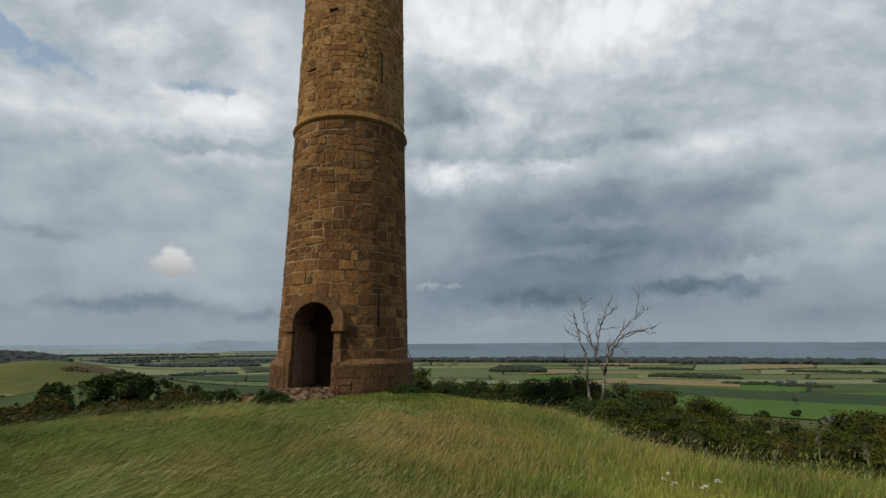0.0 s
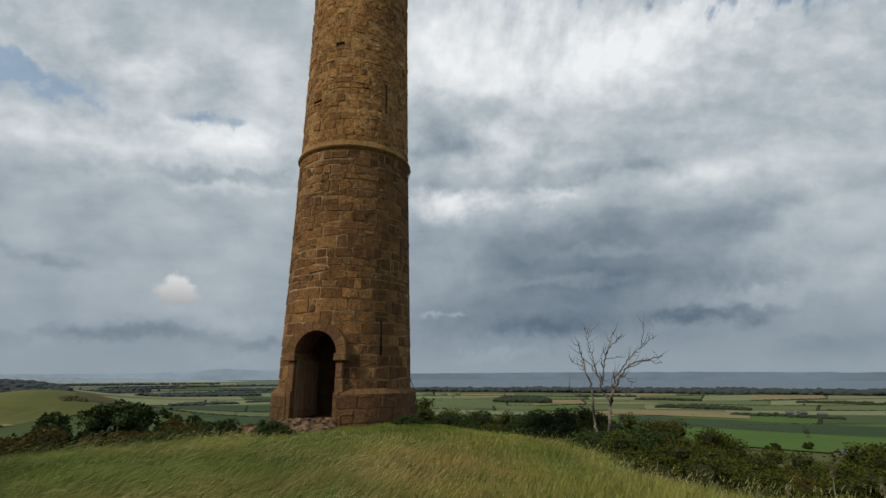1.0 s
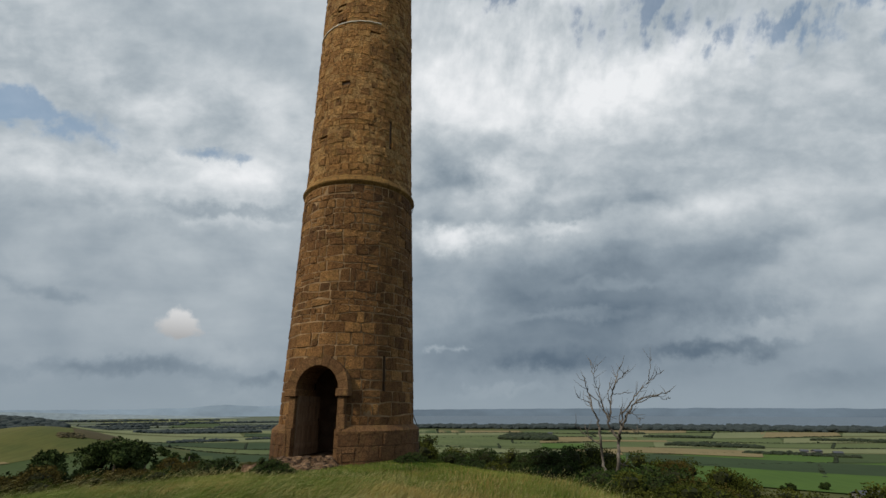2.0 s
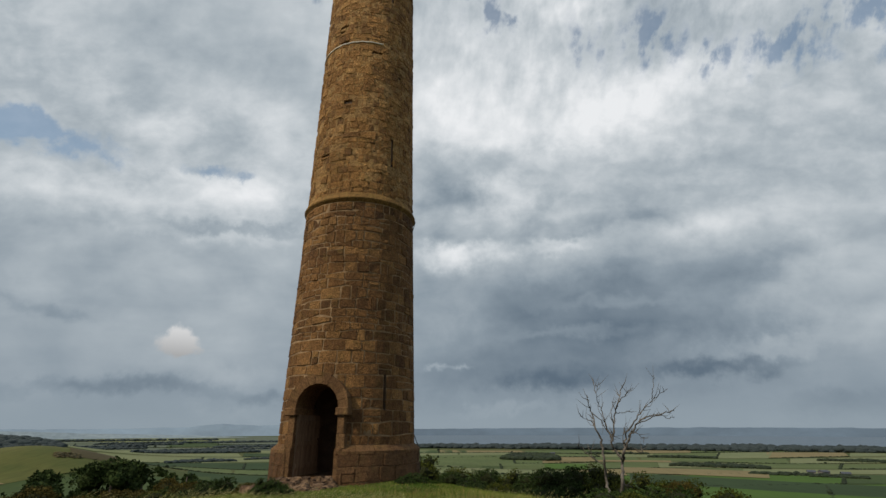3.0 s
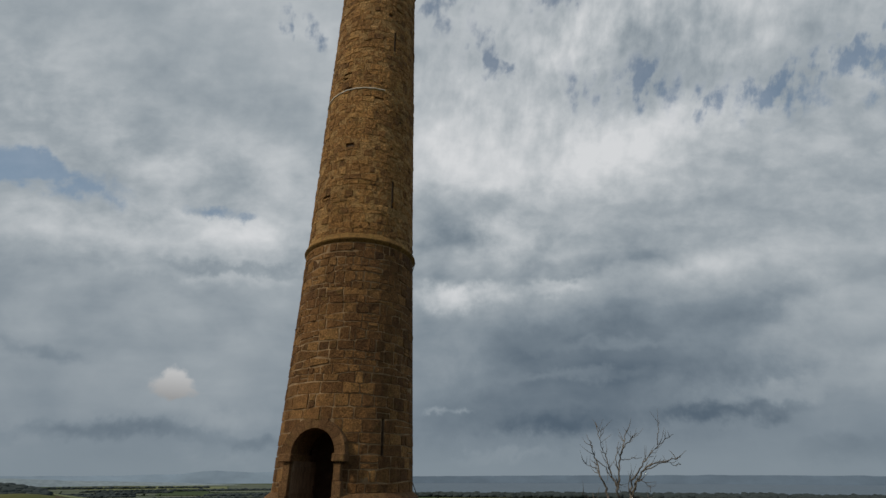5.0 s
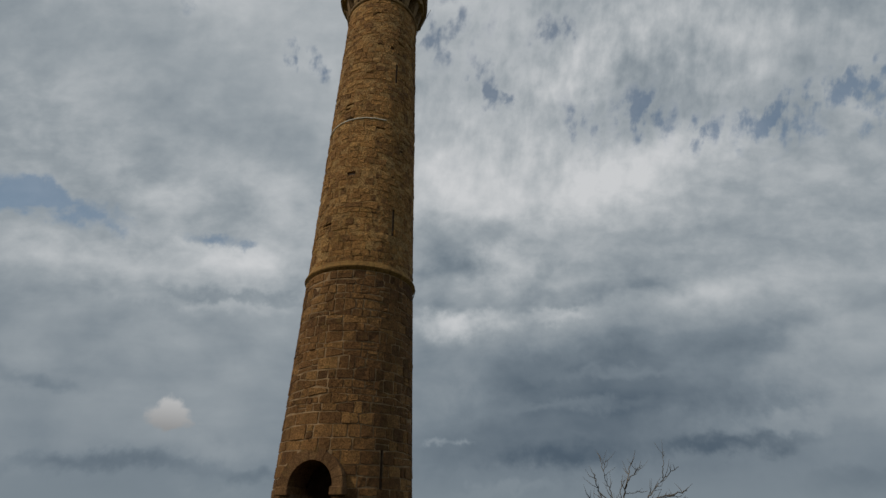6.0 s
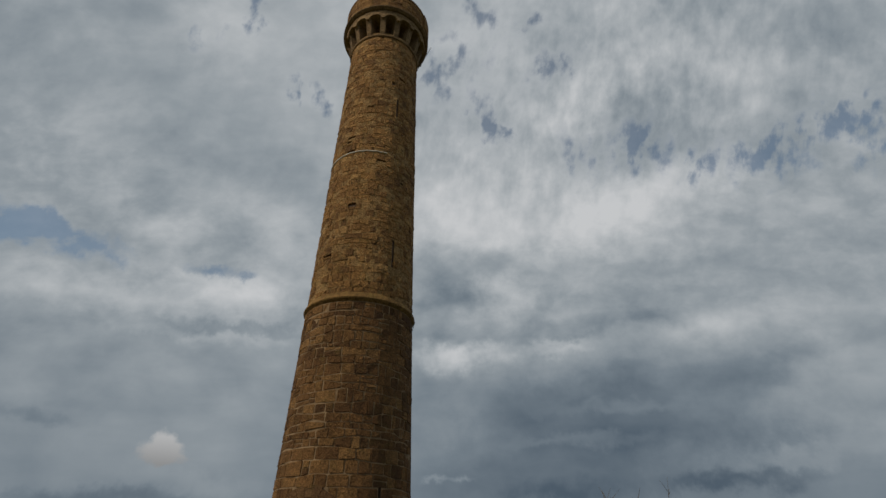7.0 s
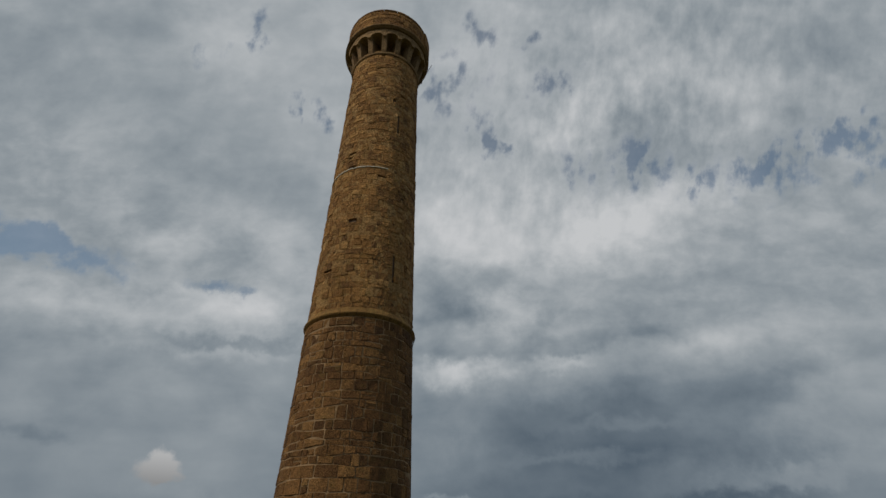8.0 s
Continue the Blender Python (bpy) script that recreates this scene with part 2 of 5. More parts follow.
def ramped(t, fac, *stops):
    r = t.nodes.new("ShaderNodeValToRGB")
    e = r.color_ramp.elements
    e[0].position, e[0].color = stops[0][0], (*stops[0][1], 1)
    e[1].position, e[1].color = stops[-1][0], (*stops[-1][1], 1)
    for at, c in stops[1:-1]:
        e.new(at).color = (*c, 1)
    t.links.new(fac, r.inputs[0])
    return r.outputs[0]


def blended(t, fac, a, b, how="MIX"):
    n = t.nodes.new("ShaderNodeMix")
    n.data_type, n.blend_type = "RGBA", how
    for value, slot in ((fac, "Factor"), (a, "A"), (b, "B")):
        if isinstance(value, (int, float)):
            n.inputs[slot].default_value = value
        elif isinstance(value, tuple):
            n.inputs[slot].default_value = (*value, 1)
        else:
            t.links.new(value, n.inputs[slot])
    return n.outputs["Result"]


def bumped(t, b, height, strength, distance=0.02):
    n = t.nodes.new("ShaderNodeBump")
    n.inputs["Strength"].default_value, n.inputs["Distance"].default_value = strength, distance
    t.links.new(height, n.inputs["Height"])
    t.links.new(n.outputs[0], b.inputs["Normal"])


def calc(t, op, a, b=0.0):
    n = t.nodes.new("ShaderNodeMath")
    n.operation = op
    for i, v in enumerate((a, b)):
        if isinstance(v, (int, float)):
            n.inputs[i].default_value = v
        else:
            t.links.new(v, n.inputs[i])
    return n.outputs[0]


def own_chance(t):
    """A value of its own for each object and each loose piece of a mesh."""
    o = t.nodes.new("ShaderNodeObjectInfo").outputs["Random"]
    g = t.nodes.new("ShaderNodeNewGeometry").outputs["Random Per Island"]
    return calc(t, "FRACT", calc(t, "ADD", o, g))


def simple(name, dark, pale, scale, rough=0.9, bump=0.3, fine=8.0, metal=0.0, stretch=(1, 1, 1), vary=0.0):
    m, t, b = material(name, rough, metal)
    col = ramped(t, tex(t, scale, 6, 0.6, stretch), (0.3, dark), (0.7, pale))
    grain = tex(t, scale * fine, 5, 0.65, stretch)
    col = blended(t, 0.5, col, ramped(t, grain, (0.3, (0.55, 0.55, 0.55)), (0.7, (1.25, 1.25, 1.25))), "MULTIPLY")
    if vary:
        lift = ramped(t, own_chance(t), (0.0, (1 - vary,) * 3), (1.0, (1 + vary,) * 3))
        col = blended(t, 1.0, col, lift, "MULTIPLY")
    t.links.new(col, b.inputs["Base Color"])
    if bump:
        bumped(t, b, grain, bump)
    return m


def stone_material(name, stops, bump=0.6, lichen=0.25, lichen_colour=(0.27, 0.20, 0.055), pit=11, deep=0.14):
    """Weathered sandstone: each block its own tone, stained and pitted; coarse pits (pit below 8) also have their shade
    in the colour.
    """
    m, t, b = material(name, 0.95)
    col = ramped(t, own_chance(t), *stops)
    stain = tex(t, 0.9, 6, 0.65, (1, 1, 0.45))
    col = blended(t, 0.75, col, ramped(t, stain, (0.3, (0.55, 0.53, 0.52)), (0.68, (1.25, 1.22, 1.15))), "MULTIPLY")
    grain = tex(t, 26, 6, 0.7)
    col = blended(t, 0.85, col, ramped(t, grain, (0.28, (0.35, 0.33, 0.32)), (0.7, (1.5, 1.46, 1.38))), "MULTIPLY")
    mottle = tex(t, 6.5, 7, 0.7)
    col = blended(t, 0.7, col, ramped(t, mottle, (0.32, (0.5, 0.48, 0.46)), (0.66, (1.4, 1.36, 1.28))), "MULTIPLY")
    # dark spots put the shade of small cavities into the colour
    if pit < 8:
        pit_shade = ramped(t, tex(t, 4.3, 3, 0.5, (1, 1, 1.6)), (0.30, (0.28, 0.26, 0.25)), (0.37, (1, 1, 1)))
        col = blended(t, 1.0, col, pit_shade, "MULTIPLY")
    spots = ramped(t, tex(t, 3.1, 7, 0.7), (0.52, (0, 0, 0)), (0.72, (lichen,) * 3))
    col = blended(t, spots, col, lichen_colour)
    t.links.new(col, b.inputs["Base Color"])
    pits = tex(t, pit, 8, 0.75)
    bumped(t, b, pits, bump, deep)
    return m


SANDSTONE = stone_material("sandstone", [(0.0, (0.100, 0.053, 0.024)), (0.2, (0.140, 0.074, 0.032)), (0.5, (0.180, 0.096, 0.040)), (0.8, (0.220, 0.121, 0.050)), (1.0, (0.285, 0.165, 0.070))], 0.75, deep=0.17)
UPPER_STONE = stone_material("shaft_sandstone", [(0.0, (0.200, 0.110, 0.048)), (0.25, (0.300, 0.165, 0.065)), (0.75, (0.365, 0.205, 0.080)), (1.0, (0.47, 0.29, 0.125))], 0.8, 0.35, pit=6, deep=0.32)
PLINTH_STONE = stone_material("dark_plinth_sandstone", [(0.0, (0.095, 0.052, 0.027)), (0.5, (0.135, 0.075, 0.038)), (1.0, (0.165, 0.095, 0.05))], 0.7, 0.3, (0.12, 0.11, 0.04))
DRESSED = stone_material("dressed_sandstone", [(0.0, (0.12, 0.066, 0.033)), (0.5, (0.14, 0.08, 0.04)), (1.0, (0.165, 0.098, 0.05))], 0.6)
CORBEL_STONE = stone_material("corbel_stone", [(0.0, (0.19, 0.125, 0.07)), (1.0, (0.27, 0.19, 0.11))], 0.4)
BAND_STONE = stone_material("mossy_sandstone", [(0.0, (0.20, 0.12, 0.045)), (1.0, (0.27, 0.165, 0.06))], 0.4, 0.5)
MORTAR = simple("lime_mortar", (0.12, 0.074, 0.037), (0.37, 0.25, 0.14), 1.9, bump=0.5, fine=20)
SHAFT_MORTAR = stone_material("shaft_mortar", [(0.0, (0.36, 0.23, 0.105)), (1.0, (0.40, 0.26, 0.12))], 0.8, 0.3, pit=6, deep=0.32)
INNER = simple("inner_masonry", (0.10, 0.065, 0.045), (0.20, 0.135, 0.09), 2.5, bump=0.6)
PALE_MORTAR = simple("pale_mortar", (0.5, 0.46, 0.4), (0.75, 0.72, 0.66), 3)
OLD_WOOD = simple("old_door_wood", (0.12, 0.075, 0.045), (0.24, 0.16, 0.10), 1.5, bump=0.5, stretch=(6, 6, 0.5))
IRON = simple("rusted_iron", (0.05, 0.03, 0.022), (0.12, 0.06, 0.035), 9, 0.75, metal=0.4)
CABLE = simple("dark_cable", (0.03, 0.028, 0.026), (0.06, 0.055, 0.05), 6)


# ---------------------------------------------------------------- mesh helpers
def mesh_from(name, verts, faces, mat, smooth=False):
    me = bpy.data.meshes.new(name)
    me.from_pydata(verts, [], faces)
    me.materials.append(mat)
    if smooth:
        me.polygons.foreach_set("use_smooth", [True] * len(me.polygons))
    me.update()
    return me


def part_mesh(name, me, parent, label=""):
    ob = new(name, me)
    ob.parent = parent
    return tagged(ob, label)


def part(name, bm, mat, parent, label="", smooth=False):
    bmesh.ops.recalc_face_normals(bm, faces=bm.faces)
    me = bpy.data.meshes.new(name)
    bm.to_mesh(me)
    bm.free()
    me.materials.append(mat)
    if smooth:
        me.polygons.foreach_set("use_smooth", [True] * len(me.polygons))
    return part_mesh(name, me, parent, label)


def thing(name, label, category, m, group="", kind=""):
    ob = new(name)
    ob.empty_display_size = 0.2
    ob.matrix_basis = m
    return tagged(ob, label, category, group, kind)


def box(bm, size, m, bevel=0.0):
    made = bmesh.ops.create_cube(bm, size=1.0, matrix=m @ Matrix.Diagonal((*size, 1)))
    if bevel:
        edges = list({e for v in made["verts"] for e in v.link_edges})
        bmesh.ops.bevel(bm, geom=edges, offset=bevel, segments=2, affect="EDGES", profile=0.6)


def tube(points, radii, sides=7):
    """Rings round a line of points, closed at both ends."""
    verts, faces = [], []
    pts = [Vector(p) for p in points]
    for i, p in enumerate(pts):
        ahead = (pts[min(i + 1, len(pts) - 1)] - pts[max(i - 1, 0)]).normalized()
        side = ahead.cross(Vector((0.31, 0.9, 0.29))).normalized()
        other = ahead.cross(side)
        for k in range(sides):
            a = 2 * math.pi * k / sides
            verts.append(p + (side * math.cos(a) + other * math.sin(a)) * radii[i])
    for i in range(len(pts) - 1):
        for k in range(sides):
            n = (k + 1) % sides
            faces.append((i * sides + k, i * sides + n, (i + 1) * sides + n, (i + 1) * sides + k))
    faces.append(tuple(range(sides - 1, -1, -1)))
    faces.append(tuple((len(pts) - 1) * sides + k for k in range(sides)))
    return verts, faces


def lathe(profile, steps=96, skip=None):
    """Turns (radius, z) pairs round the axis; the profile is left open."""
    verts, faces = [], []
    n = len(profile)
    for s in range(steps):
        a = 2 * math.pi * s / steps
        verts += [(r * math.sin(a), -r * math.cos(a), z) for r, z in profile]
    for s in range(steps):
        e = (s + 1) % steps
        for i in range(n - 1):
            faces.append((s * n + i, e * n + i, e * n + i + 1, s * n + i + 1))
    return verts, faces


# ---------------------------------------------------------------- the lie of the land
KNOLL = [(6.1, 5.3), (4.15, 7.3), (2.6, 9.8), (3.0, 12.6), (0.2, 17.0), (-0.9, 20.5), (-3.6, 22.2), (-6.1, 19.6), (-6.1, 14.8), (-7.8, 9.3), (-9.8, 2.0), (-8.0, -8.0), (7.5, -8.0)]
PLAIN, SEA = -60.0, -61.0


def away(x, y):
    """Distance outside the flat top of the knoll (0 on it)."""
    best = np.full(np.shape(x), 1e9)
    inside = np.zeros(np.shape(x), bool)
    n = len(KNOLL)
    for i in range(n):
        (ax, ay), (bx, by) = KNOLL[i], KNOLL[(i + 1) % n]
        dx, dy = bx - ax, by - ay
        u = np.clip(((x - ax) * dx + (y - ay) * dy) / (dx * dx + dy * dy), 0, 1)
        best = np.minimum(best, np.hypot(x - ax - u * dx, y - ay - u * dy))
        cross = (ay > y) != (by > y)
        inside ^= cross & (x < dx * (y - ay) / (dy if dy else 1e-9) + ax)
    return np.where(inside, -best, best)


def waves(x, y, size, seed):
    r = np.random.RandomState(seed)
    total = 0
    for k in range(6):
        a, p, f = r.uniform(0, 6.28), r.uniform(0, 6.28), r.uniform(0.6, 1.7) * 2 * math.pi / size
        total = total + np.sin((x * math.cos(a) + y * math.sin(a)) * f + p)
    return total / 6


def smooth01(v):
    v = np.clip(v, 0, 1)
    return v * v * (3 - 2 * v)


def height(x, y):
    x, y = np.asarray(x, float), np.asarray(y, float)
    q = np.maximum(away(x, y) + 2.3, 0)
    drop = np.where(q < 3, 0.055 * q * q, 0.495 + 0.33 * (q - 3))
    z = PLAIN * (1 - np.exp(-drop / -PLAIN))
    far = smooth01((np.hypot(x, y) - 90) / 300)
    z = z + waves(x, y, 3.2, 3) * 0.07 * (1 - far) + waves(x, y, 11, 4) * 0.12 * (1 - far) * smooth01(q / 3)
    z = z + waves(x, y, 520, 5) * 2.2 * far
    z = z + 39 * np.exp(-((x + 532) / 128) ** 2 - ((y - 668) / 128) ** 2)
    z = z + 38 * np.exp(-((x + 1010) / 250) ** 2 - ((y - 1140) / 150) ** 2)
    sea = smooth01((y - 1930 - 90 * np.sin(x / 310.0)) / 60) * smooth01((x + 420) / 150)
    return z - 12 * sea


GRASS_GROUND, gt, gb = material("rough_grass_ground", 1.0)
patch = ramped(gt, tex(gt, 0.5, 6, 0.6), (0.35, (0.075, 0.085, 0.022)), (0.52, (0.13, 0.12, 0.04)), (0.68, (0.19, 0.15, 0.065)))
blade = tex(gt, 14, 6, 0.7)
patch = blended(gt, 0.7, patch, ramped(gt, blade, (0.3, (0.45, 0.45, 0.45)), (0.7, (1.3, 1.3, 1.3))), "MULTIPLY")
wide = ramped(gt, tex(gt, 0.006, 5, 0.6), (0.4, (0.032, 0.055, 0.012)), (0.6, (0.075, 0.076, 0.021)))
place = gt.nodes.new("ShaderNodeNewGeometry")
reach = gt.nodes.new("ShaderNodeVectorMath")
reach.operation = "LENGTH"
gt.links.new(place.outputs["Position"], reach.inputs[0])
reach_to = gt.nodes.new("ShaderNodeMapRange")
reach_to.inputs["From Min"].default_value, reach_to.inputs["From Max"].default_value = 60, 200
gt.links.new(reach.outputs["Value"], reach_to.inputs["Value"])
gt.links.new(blended(gt, reach_to.outputs[0], patch, wide), gb.inputs["Base Color"])
bumped(gt, gb, blade, 0.8, 0.1)

# one sheet: rings round the knoll that widen to the horizon
rings = np.concatenate([np.linspace(0.01, 34, 86), 34 * (4900 / 34) ** (np.arange(1, 105) / 104)])
SECTORS = 240
ang = np.arange(SECTORS) * 2 * math.pi / SECTORS
gx = (-1 + rings[:, None] * np.cos(ang)[None]).ravel()
gy = (9 + rings[:, None] * np.sin(ang)[None]).ravel()
gz = height(gx, gy)
sheet = [(i * SECTORS + k, (i + 1) * SECTORS + k, (i + 1) * SECTORS + (k + 1) % SECTORS, i * SECTORS + (k + 1) % SECTORS)
         for i in range(len(rings) - 1) for k in range(SECTORS)]
ground = new("ground", mesh_from("ground", list(zip(gx.tolist(), gy.tolist(), gz.tolist())), sheet, GRASS_GROUND, True))
tagged(ground, "grassy knoll falling away to a wide farmed plain", "ground", kind="structure")

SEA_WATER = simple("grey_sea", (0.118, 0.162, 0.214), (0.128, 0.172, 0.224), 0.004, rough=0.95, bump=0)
wx = np.linspace(-600, 4900, 12)
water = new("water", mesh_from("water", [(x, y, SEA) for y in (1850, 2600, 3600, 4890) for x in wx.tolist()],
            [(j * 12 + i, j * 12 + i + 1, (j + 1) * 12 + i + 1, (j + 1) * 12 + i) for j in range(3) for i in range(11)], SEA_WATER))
tagged(water, "grey-blue sea beyond the wooded shore", "sea", kind="structure")


def ridge(name, mat, reach, azimuths, tops, label, depth=150):
    """A far line of hills with a front slope, a crest and a back slope."""
    verts, faces = [], []
    fine_az = np.linspace(azimuths[0], azimuths[-1], 120)
    crest = np.interp(fine_az, azimuths, tops) + waves(fine_az, fine_az * 0, 6, len(name)) * 4 + waves(fine_az, fine_az * 0, 1.7, 9) * 2
    for a, h in zip(fine_az, crest):
        s, c = math.sin(radians(a)), math.cos(radians(a))
        for r, z in ((reach - depth, -63), (reach - depth * 0.4, h * 0.6 - 24), (reach, h), (reach + depth * 0.2, -63)):
            verts.append((r * s, r * c, z))
    for i in range(119):
        for k in range(3):
            faces.append((i * 4 + k, i * 4 + k + 1, (i + 1) * 4 + k + 1, (i + 1) * 4 + k))
    ob = new(name, mesh_from(name, verts, faces, mat))
    return tagged(ob, label, "hills", kind="structure")


# the ridges' base colours already hold the blue-grey haze of distance
FAR_HILL = simple("far_hazed_hills", (0.106, 0.150, 0.206), (0.112, 0.157, 0.214), 0.0003, rough=1.0, bump=0)
MID_HILL = simple("mid_hazed_hills", (0.19, 0.245, 0.29), (0.235, 0.285, 0.315), 0.004, rough=1.0, bump=0)
ridge("backdrop_coast", FAR_HILL, 4780, [-9, 0, 12, 25, 40, 60], [-8, -6, -2, 2, -4, -10], "low coast across the water, coloured blue for haze")
PALE_HILL = simple("pale_hazed_hills", (0.21, 0.28, 0.36), (0.22, 0.29, 0.37), 0.0003, rough=1.0, bump=0)
ridge("backdrop_hills", PALE_HILL, 4700, [-60, -45, -33, -27, -23.5, -20, -17.5, -14, -9, -5], [-14, -8, -4, 8, 34, 18, 28, 26, 4, -34], "rolling hills on the horizon, coloured blue for haze")
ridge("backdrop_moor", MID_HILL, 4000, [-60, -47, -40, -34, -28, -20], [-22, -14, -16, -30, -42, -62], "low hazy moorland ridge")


# ---------------------------------------------------------------- the monument
TOWER_AT = (-3.555, 18.155)
tower = thing("monument_tower", "tall round tapering brown sandstone tower with corbelled parapet", "tower", pose(*TOWER_AT, 0, 0, 0, 11.08))
BAND_Z, CORBEL_Z, LIP_Z, TOP_Z = 9.3, 24.48, 26.15, 27.75


def radius(z):
    """The outer face of the masonry."""
    if z < BAND_Z:
        return 2.285 - 0.0255 * z
    return 2.035 - 0.0178 * (z - BAND_Z)


def on_tower(r, phi, z):
    return (r * math.sin(phi), -r * math.cos(phi), z)


# the doorway: turned to one side of the tower's front
DOOR_PHI = radians(-27)
DOOR_HALF, DOOR_SPRING, DOOR_SILL, SURROUND = 0.74, 2.12, 0.12, 0.33
# slits: angle, foot, head
SLITS = [(radians(29), 1.98, 3.23), (radians(31), 10.85, 12.06), (radians(26), 18.9, 20.1)]
SLIT_HALF = 0.05


def in_door(u, z, grow=0.0):
    half = DOOR_HALF + grow
    return abs(u) < half and (z < DOOR_SPRING or math.hypot(u, z - DOOR_SPRING) < half)


def door_gap(z0, z1, r, grow):
    """The stretch of angles taken by the doorway between two heights."""
    widest = 0.0
    for z in (z0, (z0 + z1) / 2, z1):
        if z < DOOR_SPRING:
            widest = max(widest, DOOR_HALF + grow)
        else:
            w = (DOOR_HALF + grow) ** 2 - (z - DOOR_SPRING) ** 2
            widest = max(widest, math.sqrt(w) if w > 0 else 0)
    if not widest:
        return None
    a = math.asin(min(widest / r, 0.99))
    return DOOR_PHI - a, DOOR_PHI + a


# core drum: mortar face behind the stones, open at door and slits
def drum(name, face, z0, z1, mat, slits=True, label="", lost=()):
    angles = [2 * math.pi * k / 144 - math.pi for k in range(144)]
    zs = list(np.arange(z0, z1, 0.12)) + [z1]
    for phi, a, b in SLITS:
        if slits:
            w = SLIT_HALF / face(a)
            angles += [phi - w, phi + w]
            zs += [v for v in (a, b) if z0 < v < z1]
    angles, zs = sorted(angles), sorted(zs)
    verts = [on_tower(face(z), p, z) for z in zs for p in angles]
    faces, n = [], len(angles)
    for j in range(len(zs) - 1):
        mz = (zs[j] + zs[j + 1]) / 2
        for i in range(n):
            k = (i + 1) % n
            mp = (angles[i] + (angles[k] if k else angles[k] + 2 * math.pi)) / 2
            if math.cos(mp - DOOR_PHI) > 0 and in_door(face(mz) * math.sin(mp - DOOR_PHI), mz, 0.1):
                continue
            if slits and any(a < mz < b and abs(mp - phi) < SLIT_HALF / face(mz) for phi, a, b in SLITS):
                continue
            if any(a < mp < b and lo < mz < hi for a, b, lo, hi in lost):
                continue
            faces.append((j * n + i, j * n + k, (j + 1) * n + k, (j + 1) * n + i))
    return part_mesh(name, mesh_from(name, verts, faces, mat, True), tower, label)


drum("mortar_core", lambda z: radius(z) - 0.006, 0.0, BAND_Z, MORTAR, label="pale lime mortar between the stones")
drum("inner_wall", lambda z: 1.2, 0.0, 4.2, INNER, False, "dark round stairwell wall")
v, f = lathe([(0.0, 4.1), (1.25, 4.1)], 32)
part_mesh("stairwell_vault", mesh_from("stairwell_vault", v, f, INNER), tower)
v, f = lathe([(0.0, DOOR_SILL), (1.9, DOOR_SILL)], 32)
part_mesh("inner_floor", mesh_from("inner_floor", v, f, INNER), tower, "worn stone floor inside the doorway")

# plinth, string course and top as turned profiles, the plinth broken at the door
plinth_v, plinth_f = [], []
gap = math.asin((DOOR_HALF + 0.2) / 2.44)
plinth_profile = [(2.2, -0.6), (2.45, -0.6), (2.435, 0.84), (2.40, 0.90), (2.27, 1.03), (2.2, 1.05)]
PN = len(plinth_profile)
for s in range(121):
    a = DOOR_PHI + gap + (2 * math.pi - 2 * gap) * s / 120
    plinth_v += [on_tower(r, a, z) for r, z in plinth_profile]
for s in range(120):
    plinth_f += [(s * PN + i, (s + 1) * PN + i, (s + 1) * PN + i + 1, s * PN + i + 1) for i in range(PN - 1)]
plinth_f += [tuple(range(PN)), tuple(120 * PN + i for i in range(PN - 1, -1, -1))]
part_mesh("plinth_core", mesh_from("plinth_core", plinth_v, plinth_f, MORTAR), tower, "splayed plinth core")


def block(bounds, r_face, proud=0.03, rnd=random, rough=1.0):
    """One faced stone between four corner (angle, z) pairs: corners knocked off, arrises rounded, face a little uneven."""
    (p0, z0), (p1, z1), (p2, z2), (p3, z3) = bounds
    high, wide = (z3 + z2 - z0 - z1) / 2, (p1 + p2 - p0 - p3) / 2
    c = [rnd.uniform(0.02, 0.12) for _ in range(4)]
    cw = [min(0.12, 0.012 * k / max(wide * 2.2, 0.05)) for k in (3, 1, 2, 4)]

    def at(s, t):
        lo, hi = p0 + (p1 - p0) * s, p3 + (p2 - p3) * s
        za, zb = z0 + (z1 - z0) * s, z3 + (z2 - z3) * s
        return lo + (hi - lo) * t, za + (zb - za) * t
    m = [rnd.uniform(-0.05, 0.05) for _ in range(2)]
    outline = [(0, c[0]), (cw[0], 0), (0.5, m[0] * 0.5), (1 - cw[1], 0), (1, c[1]), (1, 1 - c[2]), (1 - cw[2], 1), (0.5, 1 + m[1] * 0.5), (cw[3], 1), (0, 1 - c[3])]
    lift = proud * rnd.uniform(0.8, 1.25)
    verts = []
    inset = min(0.011, high * 0.08)
    for ins, out in ((0.0, -0.05), (0.0, lift * 0.45), (inset, lift)):
        for s, t in outline:
            ss = 0.5 + (s - 0.5) * (1 - 2 * ins / max(wide * 2.2, 0.05))
            tt = 0.5 + (t - 0.5) * (1 - 2 * ins / max(high, 0.05))
            p, z = at(ss, tt)
            j = rnd.uniform(-0.005, 0.017) * rough if ins else 0
            verts.append(on_tower(r_face(z) - 0.022 + out + j, p, z))
    n, faces = 10, []
    for lay in (0, n):
        for i in range(n):
            k = (i + 1) % n
            faces.append((lay + i, lay + k, lay + n + k, lay + n + i))
    b = 2 * n
    faces += [(b, b + 1, b + 8, b + 9), (b + 1, b + 2, b + 7, b + 8), (b + 2, b + 3, b + 6, b + 7), (b + 3, b + 4, b + 5, b + 6)]
    return verts, faces


def free_spans(blocked):
    """Angles from -pi to pi less the blocked stretches."""
    spans = [(-math.pi, math.pi)]
    for a, b in blocked:
        cut = []
        for s, e in spans:
            if b <= s or a >= e:
                cut.append((s, e))
            else:
                if a - s > 0.02:
                    cut.append((s, a))
                if e - b > 0.02:
                    cut.append((b, e))
        spans = cut
    return spans


LOST_STONES = []


